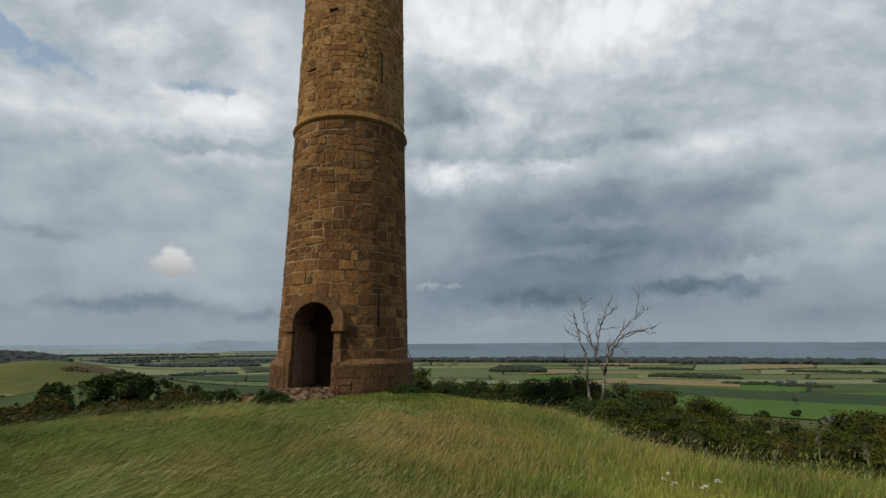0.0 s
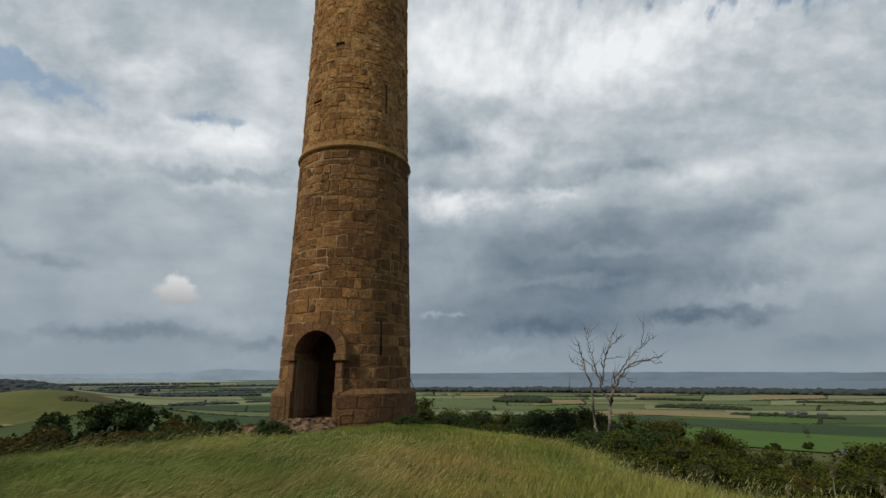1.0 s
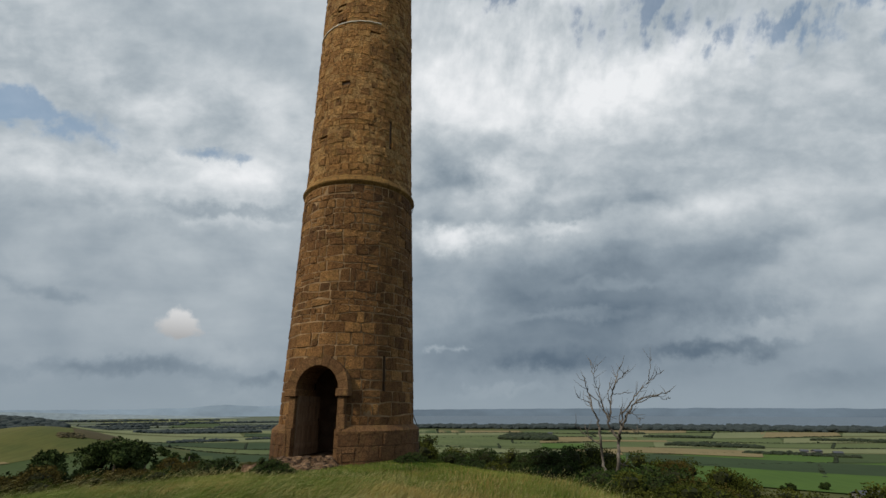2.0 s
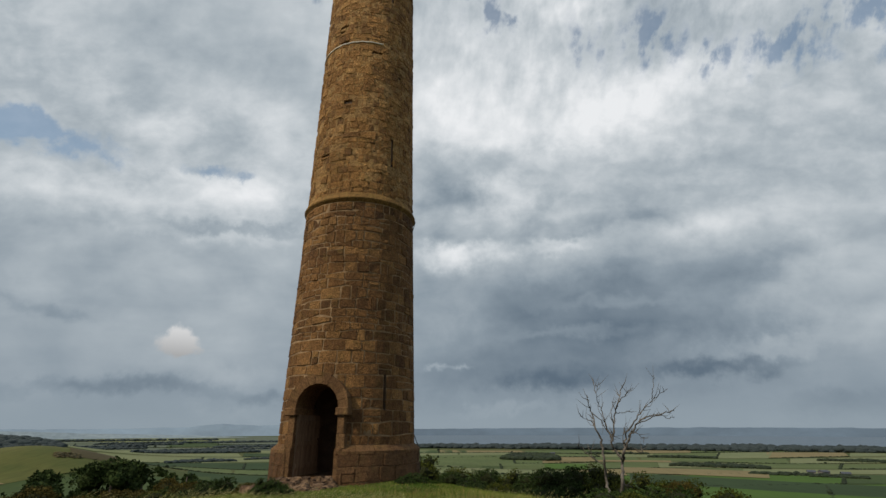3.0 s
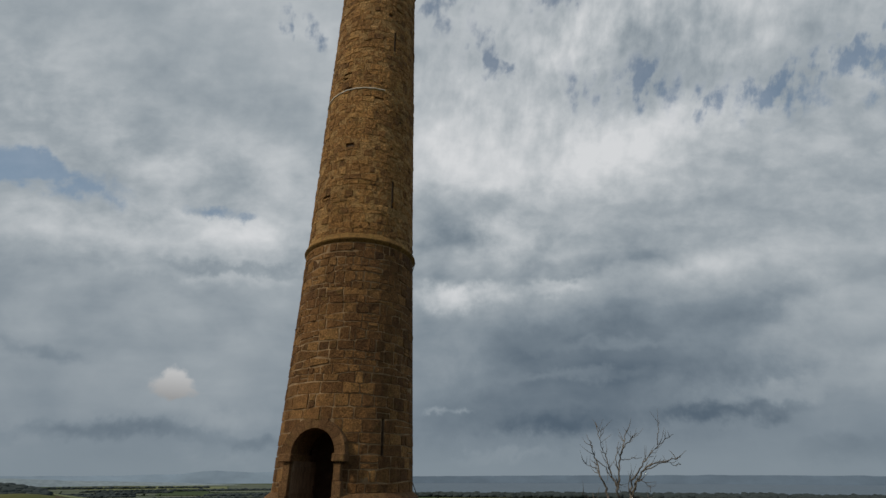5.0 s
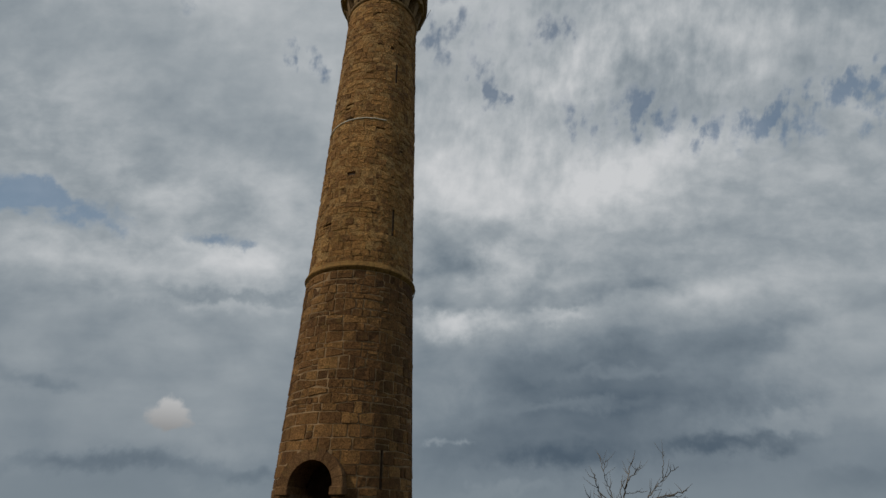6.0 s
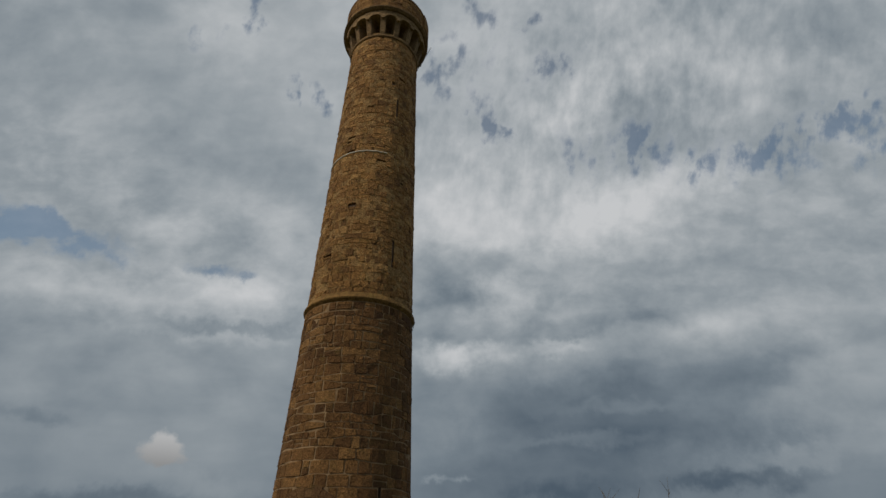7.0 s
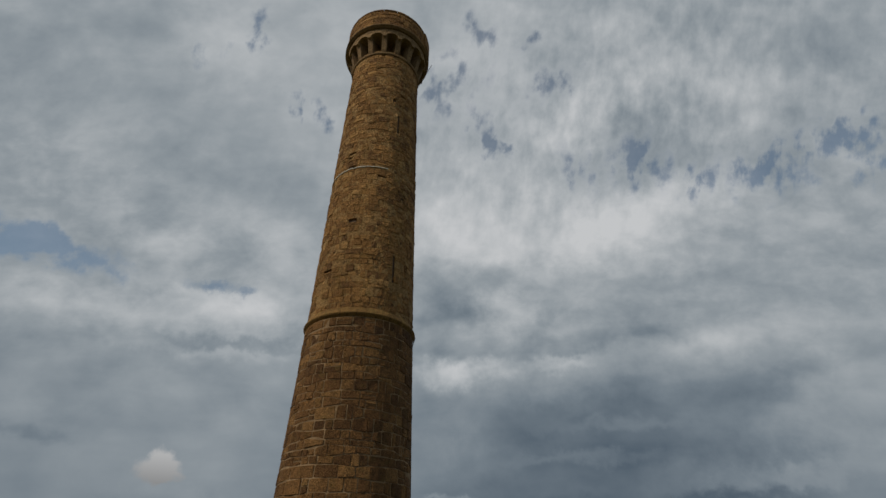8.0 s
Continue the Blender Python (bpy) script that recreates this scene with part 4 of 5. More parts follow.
def clumps(name, places, mat, label, category):
    """Far foliage: many lumpy crowns, (x, y, width, height) each, as one stuff object."""
    allv, allf, base = [], [], 0
    for x, y, w, h in places:
        BV, BF = (LUMP_V, LUMP_F) if w < 9.7 else (BLOB_V, BLOB_F)
        bump = 1 + 0.28 * np.sin(BV @ nrs.uniform(-4, 4, 3) + nrs.uniform(0, 6)) + nrs.uniform(-0.14, 0.14, len(BV))
        v = BV * bump[:, None] * np.array([w / 2, w / 2, h / 2])
        v += np.array([x, y, float(height(x, y)) + h * 0.42])
        allv.append(v)
        allf.append(BF + base)
        base += len(v)
    V, F = np.concatenate(allv), np.concatenate(allf)
    ob = new(name, mesh_from(name, V.tolist(), F.tolist(), mat, True))
    return tagged(ob, label, category, kind="stuff")


def wood(az0, az1, r0, r1, count, size):
    out = []
    for _ in range(int(count * 1.7)):
        a = nrs.uniform(az0, az1)
        edge = math.sin((a - az0) / (az1 - az0) * math.pi) ** 0.4
        x, y = polar(a, nrs.uniform(r0, r0 + (r1 - r0) * edge))
        w = size * nrs.uniform(0.55, 1.2)
        out.append((x, y, w * 1.7, w * nrs.uniform(0.6, 0.85)))
    return out


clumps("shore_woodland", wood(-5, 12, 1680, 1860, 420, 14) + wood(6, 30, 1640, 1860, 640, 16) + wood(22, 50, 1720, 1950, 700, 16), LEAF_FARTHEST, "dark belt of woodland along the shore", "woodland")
clumps("field_copses", wood(5.6, 11, 1090, 1270, 330, 9.5) + wood(22, 30, 985, 1060, 220, 6) + wood(20, 26, 1250, 1290, 110, 6) + wood(28.5, 37, 850, 900, 120, 4.5) + wood(40, 47, 1000, 1060, 120, 6)
       + wood(34, 41, 1280, 1340, 90, 6) + wood(14, 20, 1380, 1420, 80, 6), LEAF_FAR, "dark copses and shelter belts between fields", "woodland")
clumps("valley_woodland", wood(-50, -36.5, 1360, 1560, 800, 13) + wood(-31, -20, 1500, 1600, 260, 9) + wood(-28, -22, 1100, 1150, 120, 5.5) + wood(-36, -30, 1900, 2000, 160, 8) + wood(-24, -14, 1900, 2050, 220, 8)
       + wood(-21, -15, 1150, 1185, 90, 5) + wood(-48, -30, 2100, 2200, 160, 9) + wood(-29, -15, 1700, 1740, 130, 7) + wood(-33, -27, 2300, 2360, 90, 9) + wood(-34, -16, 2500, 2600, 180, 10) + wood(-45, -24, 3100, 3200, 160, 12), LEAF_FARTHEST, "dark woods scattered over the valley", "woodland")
line_bits = []
for (ax, ay), (bx, by), h in hedge_lines:
    if math.hypot(ax, ay) > 2300:
        continue
    n = max(3, int(math.hypot(bx - ax, by - ay) / 4))
    for i in range(n):
        t = (i + nrs.uniform(0, 0.8)) / n
        tall = h * 0.5 * nrs.uniform(0.6, 1.4) * (3.0 if nrs.uniform() < 0.015 else 1)
        line_bits.append((ax + (bx - ax) * t, ay + (by - ay) * t, 3 + tall if tall > 3 else 5.5, tall * 1.6))
clumps("hedgerows", line_bits[:5000], LEAF_FAR, "dark hedgerows along the field edges", "hedge")
clumps("hillside_bushes", [(*polar(-36.5, 700), 5, 3), (*polar(-34.6, 715), 5, 3), (*polar(-40.6, 690), 6, 3)], LEAF_FAR, "small dark bushes on the hillside", "bushes")
GORSE_FAR = simple("far_gorse", (0.05, 0.045, 0.022), (0.085, 0.07, 0.035), 0.06, 1.0, 0.0, vary=0.3)
clumps("hill_scrub", [(*polar(-35.9 + nrs.uniform(-0.9, 0.9), 795 + nrs.uniform(-10, 10)), nrs.uniform(5, 9), nrs.uniform(1.5, 3)) for _ in range(60)], GORSE_FAR, "brown scrub on the grassy hillside", "scrub")

# farm sheds among the hedges
SHED_ROOF = simple("grey_shed_roof", (0.060, 0.069, 0.087), (0.084, 0.093, 0.115), 0.3, 0.8, 0.1)
SHED_WALL = simple("pale_shed_wall", (0.132, 0.126, 0.118), (0.180, 0.171, 0.161), 0.4)


def shed(az, reach, size, turn, roof):
    x, y = polar(az, reach)
    ob = thing("farm_shed", "long grey-roofed farm shed beside trees", "shed", pose(x, y, float(height(x, y)), 0, 0, turn), "farm sheds")
    w, d, h = size
    bm = bmesh.new()
    box(bm, (w, d, h), pose(0, 0, h / 2))
    part("wall", bm, SHED_WALL, ob)
    bm = bmesh.new()
    ends = [[bm.verts.new((s * (w / 2 + 0.5), yy, zz)) for yy, zz in ((-d / 2 - 0.6, h - 0.2), (0, h + d * 0.2), (d / 2 + 0.6, h - 0.2), (d / 2 + 0.6, h + 0.1), (0, h + d * 0.2 + 0.35), (-d / 2 - 0.6, h + 0.1))] for s in (-1, 1)]
    bm.faces.new(ends[0])
    bm.faces.new(ends[1][::-1])
    for i in range(6):
        j = (i + 1) % 6
        bm.faces.new((ends[0][i], ends[1][i], ends[1][j], ends[0][j]))
    part("roof", bm, roof, ob, "grey sheet roof")
    bm = bmesh.new()
    box(bm, (w * 0.3, 0.2, h * 0.75), pose(w * 0.1, -d / 2 - 0.05, h * 0.375))
    part("door", bm, SHED_ROOF, ob)


shed(37.0, 455, (17, 9, 3.0), 8, SHED_ROOF)
for az, reach in ((33.2, 905), (34.1, 915), (35.6, 890), (10.6, 1330), (-22.5, 1700), (-21.2, 1740), (-31, 2250)):
    shed(az, reach, (frnd.uniform(9, 16), 8, 3.6), frnd.uniform(-30, 30), SHED_ROOF)


# ---------------------------------------------------------------- bushes and trees on the knoll's flanks
# gorse green and brown, taken darker for the cloud shade over the slope
GORSE = simple("gorse_leaves", (0.022, 0.034, 0.004), (0.066, 0.074, 0.011), 1.2, 0.85, 0.0, vary=0.45)
GORSE_BROWN = simple("browning_gorse", (0.034, 0.033, 0.006), (0.088, 0.068, 0.016), 1.2, 0.85, 0.0, vary=0.4)
DARK_LEAF = simple("dark_hawthorn_leaves", (0.017, 0.032, 0.008), (0.042, 0.064, 0.016), 0.9, 0.8, 0.0, vary=0.4)
FRESH_LEAF = simple("fresh_bramble_leaves", (0.022, 0.041, 0.009), (0.044, 0.074, 0.016), 0.9, 0.8, 0.0, vary=0.4)
for leaf in (GORSE, GORSE_BROWN, DARK_LEAF, FRESH_LEAF):
    leaf.node_tree.nodes["Principled BSDF"].inputs["Specular IOR Level"].default_value = 0.12
# near-black green that stands for shade between the leaves
LEAF_SHADE = simple("inner_leaf_shade", (0.010, 0.014, 0.003), (0.022, 0.026, 0.006), 3.0, 0.95, 0.0)
BARK = simple("grey_bark", (0.06, 0.05, 0.04), (0.12, 0.10, 0.08), 5, 0.9, 0.5)
DEAD_BARK = simple("bleached_dead_wood", (0.060, 0.053, 0.045), (0.185, 0.165, 0.143), 2.2, 0.9, 0.5)


def leaf_cloud(lobes, count, size, seed):
    """Loose leaves and sprigs over the outside of several lobes; each is a bent pair of triangles."""
    r = np.random.RandomState(seed)
    weight = np.array([l[3] ** 2 for l in lobes])
    pick = r.choice(len(lobes), count, p=weight / weight.sum())
    L = np.array(lobes)[pick]
    d = r.normal(size=(count, 3))
    d /= np.linalg.norm(d, axis=1)[:, None]
    d[:, 2] = np.where(d[:, 2] < -0.35, -d[:, 2], d[:, 2])
    shell = L[:, 3] * (0.85 + 0.26 * r.uniform(size=count) ** 1.6) * (1 + 0.16 * np.sin(d[:, 0] * 7 + L[:, 0] * 3) * np.sin(d[:, 1] * 6 + 2))
    c = L[:, :3] + d * shell[:, None] * np.array([1, 1, 0.9])
    c[:, 2] = np.maximum(c[:, 2], 0.03)
    a = r.normal(size=(count, 3)) + d * 0.9
    a /= np.linalg.norm(a, axis=1)[:, None]
    b = np.cross(a, r.normal(size=(count, 3)))
    b /= np.linalg.norm(b, axis=1)[:, None]
    s = size * r.uniform(0.6, 1.5, size=(count, 1))
    n = np.cross(a, b)
    V = np.stack([c - a * s, c + b * s * 0.5 + n * s * 0.2, c + a * s, c - b * s * 0.5 + n * s * 0.2], 1).reshape(-1, 3)
    i = np.arange(count)[:, None] * 4
    F = np.concatenate([i + np.array([0, 1, 2]), i + np.array([0, 2, 3])])
    return V.tolist(), F.tolist()


def bush_lobes(r, wide, tall, n):
    """Many small rounded clumps over a lumpy dome, and a few that stand out of it."""
    lobes = []
    for k in range(n):
        a, d = r.uniform(0, 6.28), wide * 0.5 * math.sqrt(r.uniform(0, 1)) * 0.86
        s = r.uniform(0.085, 0.145) * wide
        crest = tall * math.sqrt(max(0.0, 1 - (d / (wide * 0.54)) ** 2)) * (0.82 + 0.18 * math.sin(a * 3 + d * 2.5))
        z = crest * (r.uniform(0.9, 1.08) if r.uniform() < 0.7 else r.uniform(0.35, 0.9)) - s * 0.8
        lobes.append((d * math.cos(a), d * math.sin(a), max(z, s * 0.5), s))
    return lobes


def bush(name, label, category, mat, wide, tall, seed, leaves=2600, size=0.075, group=""):
    r = np.random.RandomState(seed)
    ob = thing(name, label, category, pose(0, 0, 0), group)
    lobes = bush_lobes(r, wide, tall, 38)
    v, f = leaf_cloud(lobes, leaves, size, seed)
    part_mesh("crown", mesh_from("crown", v, f, mat), ob)
    # inner lumps behind the outer leaves, coloured near black for the shade there
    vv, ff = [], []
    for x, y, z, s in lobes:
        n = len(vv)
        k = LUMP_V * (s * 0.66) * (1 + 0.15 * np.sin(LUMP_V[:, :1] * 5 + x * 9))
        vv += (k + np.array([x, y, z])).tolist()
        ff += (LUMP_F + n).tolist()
    part_mesh("inner_foliage", mesh_from("inner_foliage", vv, ff, LEAF_SHADE), ob)
    # one more dark body, added for the deep shade inside the bush
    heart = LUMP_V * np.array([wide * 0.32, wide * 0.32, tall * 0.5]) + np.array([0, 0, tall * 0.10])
    part_mesh("heart", mesh_from("heart", heart.tolist(), LUMP_F.tolist(), LEAF_SHADE), ob)
    for k in range(4):
        x, y, z, s = lobes[k]
        tv, tf = tube([(x * 0.15, y * 0.15, -0.4), (x * 0.5, y * 0.5, z * 0.5), (x, y, z)], [0.05, 0.035, 0.015], 6)
        part_mesh("stem", mesh_from("stem", tv, tf, BARK, True), ob)
    return ob


brnd = random.Random(14)
KINDS = []
for k, (name, label, category, mat, wide, tall, leaves, size) in enumerate((
        ("gorse_bush", "dense dark green gorse bush on the slope", "bush", GORSE, 3.2, 2.0, 17000, 0.030),
        ("gorse_bush", "dense olive gorse bush going brown", "bush", GORSE_BROWN, 3.0, 1.9, 17000, 0.030),
        ("gorse_bush", "dense dark green gorse bush on the slope", "bush", GORSE, 3.6, 2.2, 18000, 0.031),
        ("hawthorn_bush", "dark leafy hawthorn bush behind the grass", "bush", DARK_LEAF, 3.0, 2.3, 11000, 0.037),
        ("bramble_bush", "low fresh green bramble bush in the grass", "bush", FRESH_LEAF, 2.2, 1.1, 7000, 0.027))):
    KINDS.append([bush(name, label, category, mat, wide, tall, 200 + k, leaves, size, "bushes on the slope"), wide, tall, True])


def plant(kind, az, reach, top_el=None, scale=None, squash=1.0):
    """Sets a bush on the slope, its top at a given sight angle or at a given scale."""
    x, y = polar(az, reach)
    z = float(height(x, y))
    ob, wide, tall, first = KINDS[kind]
    if scale is None:
        top = EYE[2] + reach * math.tan(radians(top_el))
        scale = max(0.45, min(1.6, (top - z) / (tall * 0.92)))
        if top - z < 0.4:
            return
    turn = brnd.uniform(0, 360)
    wide_by = (max(scale, 1.0) if top_el else scale) * brnd.uniform(1.05, 1.3)
    sunk = 0.0
    if top_el is not None:
        sunk = max(0.0, 0.85 - scale) * tall * 0.92
        scale = max(scale, 0.85)
    m = pose(x, y, z - 0.05 - sunk, 0, 0, turn)
    if first:
        ob.matrix_basis = m
        KINDS[kind][3] = False
        made = ob
    else:
        made = copy_thing(ob, m)
    made.scale = (wide_by, wide_by, scale * squash)


# tops of the thicket as sight angles: bearing, angle
SKYLINE_AZ = [-44, -40.6, -38.4, -36.5, -34.8, -30, -28.5, -26.6, -24, -21, -18, -3.4, -2.5, 0.4, 4.1, 7.3, 11, 14, 16.8, 19, 23.5, 26.5, 29.3, 33, 36, 39, 41, 46]
SKYLINE_EL = [-4.9, -5.0, -4.8, -4.6, -5.2, -4.9, -4.7, -4.3, -4.3, -4.6, -4.8, -3.2, -3.0, -4.1, -3.6, -4.5, -3.4, -3.5, -4.9, -4.8, -4.7, -5.8, -7.2, -7.1, -6.8, -5.4, -4.9, -4.6]


def skyline(az):
    return float(np.interp(az, SKYLINE_AZ, SKYLINE_EL))


az = 17.0
while az < 50:
    for reach, dip in ((26, 0.0), (21, 0.6), (17, 1.6), (13.5, 3.2)):
        a = az + brnd.uniform(-0.9, 0.9)
        plant(brnd.choice((0, 1, 2, 2, 0)), a, reach + brnd.uniform(-1.2, 1.2), skyline(a) - dip - brnd.uniform(0, 0.9))
    az += 3.1
for a in (-2.4, 0.6, 3.2, 4.6, 6.6, 8.6, 10.4, 11.6, 13.2, 14.8):
    plant(brnd.choice((3, 3, 0, 3)) if a < 12 else 0, a, 29 + brnd.uniform(-2, 3), skyline(a) + brnd.uniform(-0.7, -0.25))
az = -46.0
while az < -17:
    for reach, dip in ((27, 0.0), (22, 0.5), (18, 1.3)):
        a = az + brnd.uniform(-0.8, 0.8)
        plant(brnd.choice((0, 1, 1, 3, 4)), a, reach + brnd.uniform(-1.5, 1.5), skyline(a) - dip - brnd.uniform(0, 0.6))
    az += 3.0
# brambles at the foot of the tower and of the dead tree
for a, reach, s in ((-18.9, 14.4, 0.42), (-17.9, 14.2, 0.36), (-3.9, 16.4, 0.32), (-4.8, 15.9, 0.26), (16.2, 19.5, 1.0), (18.0, 19.0, 0.9), (20.3, 21.5, 1.0), (14.8, 17.5, 0.7), (15.6, 15.5, 0.7)):
    plant(4, a, reach, scale=s)
for a, reach, e in ((15.3, 18.2, -6.3), (16.6, 17.8, -6.0), (18.0, 17.6, -6.2), (19.3, 17.0, -6.0), (20.6, 17.6, -5.9)):
    plant(brnd.choice((3, 4)), a, reach, e)


def tree(name, label, az, reach, top_el, wide, mat, seed, leaves=9000, leaf=0.1, group="trees on the slope"):
    """A small broad tree: forked tapering trunk and limbs with a ragged crown."""
    x, y = polar(az, reach)
    z = float(height(x, y))
    tall = (EYE[2] + reach * math.tan(radians(top_el)) - z) * 1.17
    r = np.random.RandomState(seed)
    ob = thing(name, label, "tree", pose(x, y, z), group)
    tv, tf = tube([(0, 0, -0.3), (0.05, 0, tall * 0.2), (-0.05, 0.06, tall * 0.45), (0.1, 0, tall * 0.8)], [0.16, 0.12, 0.09, 0.03], 8)
    part_mesh("trunk", mesh_from("trunk", tv, tf, BARK, True), ob)
    lobes = []
    for k in range(22):
        a, d = r.uniform(0, 6.28), wide / 2 * math.sqrt(r.uniform(0, 1)) * 0.85
        s = r.uniform(0.12, 0.24) * min(wide, tall)
        zz = tall * r.uniform(0.3, 1.0) * (1 - 0.3 * (2 * d / wide) ** 2) - s
        lobes.append((d * math.cos(a), d * math.sin(a), max(zz, 0.3), s))
        if k < 7:
            tv, tf = tube([(0, 0, tall * r.uniform(0.15, 0.4)), (d * math.cos(a) * 0.5, d * math.sin(a) * 0.5, zz * 0.75), (d * math.cos(a), d * math.sin(a), zz)], [0.07, 0.05, 0.02], 6)
            part_mesh("limb", mesh_from("limb", tv, tf, BARK, True), ob)
    v, f = leaf_cloud(lobes, leaves, leaf, seed)
    part_mesh("crown", mesh_from("crown", v, f, mat), ob)
    vv, ff = [], []
    for lx, ly, lz, s in lobes:
        n = len(vv)
        vv += (BLOB_V * s * 0.66 + np.array([lx, ly, lz])).tolist()
        ff += (BLOB_F + n).tolist()
    part_mesh("inner_foliage", mesh_from("inner_foliage", vv, ff, mat), ob)


tree("hawthorn_tree", "dark green bushy hawthorn tree", -32.2, 36, -3.0, 4.2, DARK_LEAF, 301)
tree("hawthorn_tree", "dark green bushy hawthorn tree", -29.8, 37, -3.4, 3.6, DARK_LEAF, 302)
tree("hawthorn_tree", "low dark green hawthorn tree", -36.8, 33, -4.4, 3.8, DARK_LEAF, 303)
tree("hawthorn_tree", "small dark round hawthorn tree", -28.2, 40, -4.2, 1.9, DARK_LEAF, 304, 4000)
tree("hawthorn_tree", "small dark round hawthorn tree", -26.2, 41, -3.9, 2.6, DARK_LEAF, 305, 4000)

tree("field_tree", "round dark tree standing in a green field", 31.5, 470, -6.4, 13, DARK_LEAF, 306, 2600, 0.42, "field trees")
tree("field_tree", "narrow dark tree standing in a green field", 34.2, 486, -6.1, 7, DARK_LEAF, 307, 1600, 0.4, "field trees")


# ---------------------------------------------------------------- the dead tree
DEAD_AT = 20.0
TREE_X, TREE_Y = polar(17.0, DEAD_AT)
TREE_Z = float(height(TREE_X, TREE_Y))
dead = thing("dead_tree", "leafless dead tree with bleached twisted limbs", "tree", pose(TREE_X, TREE_Y, TREE_Z, 0, 0, -17.0))
drnd = random.Random(9)


def limb(points, r0, r1, name="limb", twigs=3, twig_len=0.42, parent=None):
    """A bent limb through (right, up) points, with short twigs off its outer half."""
    r0, r1, twigs = r0 * 0.82, r1 * 0.8, twigs * 2
    base = [Vector((x, drnd.uniform(-0.2, 0.2) * min(i, 4), z)) for i, (x, z) in enumerate(points)]
    fine = []
    for i in range(len(base) - 1):
        for k in range(4):
            t = k / 4
            wob = Vector((drnd.uniform(-1, 1), drnd.uniform(-1, 1), drnd.uniform(-1, 1))) * 0.035
            fine.append(base[i].lerp(base[i + 1], t) + (wob if k else Vector()))
    fine.append(base[-1])
    n = len(fine)
    v, f = tube(fine, [r0 + (r1 - r0) * (i / (n - 1)) ** 0.8 for i in range(n)], 6)
    ob = part_mesh(name, mesh_from(name, v, f, DEAD_BARK, True), parent or dead)
    for k in range(twigs):
        i = drnd.randint(n // 3, n - 2)
        way = (fine[i + 1] - fine[i]).normalized()
        out = (way + Vector((drnd.uniform(-1, 1), drnd.uniform(-0.7, 0.7), drnd.uniform(-0.35, 0.8))) * 0.9).normalized()
        ln = twig_len * drnd.uniform(0.5, 1.3)
        up = Vector((drnd.uniform(-0.2, 0.2), 0, drnd.uniform(0.0, 0.35)))
        p = [fine[i], fine[i] + out * ln * 0.5, fine[i] + (out + up) * ln]
        v, f = tube(p, [r1 * 1.1 + 0.003, r1 * 0.8 + 0.002, 0.003], 5)
        part_mesh("twig", mesh_from("twig", v, f, DEAD_BARK, True), ob)
    return ob


# right and up in the tree's own plane, metres above the knoll's top
dead.location.z = 0.0
limb([(-0.05, TREE_Z - 0.25), (0, -0.65), (0.1, -0.1), (0.15, 0.35), (0.25, 0.8)], 0.085, 0.060, "trunk", 0)
limb([(-0.36, TREE_Z - 0.25), (-0.4, -0.65), (-0.45, -0.2), (-0.45, 0.45), (-0.45, 0.9)], 0.070, 0.050, "trunk", 0)
limb([(-0.45, 0.9), (-0.5, 1.2), (-0.65, 1.6), (-0.75, 2.1), (-0.8, 2.4), (-0.8, 2.65)], 0.055, 0.012, "limb", 6)
limb([(-0.75, 2.1), (-0.4, 1.8), (-0.2, 1.35), (-0.1, 1.05)], 0.030, 0.008, "limb", 4)
limb([(0.15, 0.5), (-0.05, 0.8), (-0.15, 1.05), (0, 1.4), (0.05, 1.95), (0.25, 2.4), (0.35, 2.8), (0.45, 3)], 0.060, 0.014, "limb", 6)
limb([(0.15, 2.2), (0.35, 2.55), (0.6, 2.75), (0.8, 2.9)], 0.030, 0.008, "limb", 3)
limb([(-0.1, 1.15), (-0.25, 1.6), (-0.35, 2.1), (-0.45, 2.4), (-0.5, 2.75), (-0.35, 3.15)], 0.035, 0.008, "limb", 4)
limb([(-0.5, 2.75), (-0.55, 3.05), (-0.55, 3.3)], 0.020, 0.006, "limb", 2)
limb([(0.25, 0.8), (0.4, 1.05), (0.55, 1.35), (0.85, 1.7), (1.15, 1.9), (1.65, 2), (2.05, 2.1)], 0.060, 0.014, "limb", 6)
limb([(0.3, 1), (0.4, 1.4), (0.7, 1.75), (1, 2.1), (1.35, 2.4), (1.65, 2.65), (1.9, 2.8)], 0.040, 0.010, "limb", 5)
limb([(1.4, 2.5), (1.45, 2.85), (1.55, 3.2), (1.6, 3.35)], 0.020, 0.006, "limb", 1)
limb([(0.85, 1.7), (1.25, 1.85), (1.65, 1.95), (1.9, 1.85), (2.05, 1.9)], 0.025, 0.008, "limb", 3)
limb([(0.35, 0.85), (0.55, 1.35), (0.75, 1.35), (1, 1.15)], 0.030, 0.008, "limb", 3)
limb([(0.4, 0.9), (0.6, 0.85), (0.8, 0.7), (0.95, 0.85)], 0.025, 0.007, "limb", 3)
limb([(0, 1.7), (-0.05, 2.05), (0.05, 2.45)], 0.025, 0.007, "limb", 3)
limb([(0.1, 2.05), (0.3, 2.05), (0.55, 2.1)], 0.020, 0.006, "limb", 2)
limb([(-0.75, 1.75), (-0.95, 1.85), (-1.15, 1.95)], 0.025, 0.008, "limb", 2)
limb([(-0.45, 0.3), (-0.85, 0.55), (-1.15, 0.75), (-1.3, 0.95)], 0.030, 0.012, "limb", 2)
limb([(-0.85, 0.5), (-0.9, 0.75), (-0.95, 1)], 0.020, 0.010, "limb", 1)
limb([(0.05, -0.1), (0.15, -0.3), (0.4, -0.45)], 0.035, 0.020, "limb", 1)
limb([(0.25, 1), (0.3, 1.35), (0.4, 1.6)], 0.020, 0.006, "limb", 4)
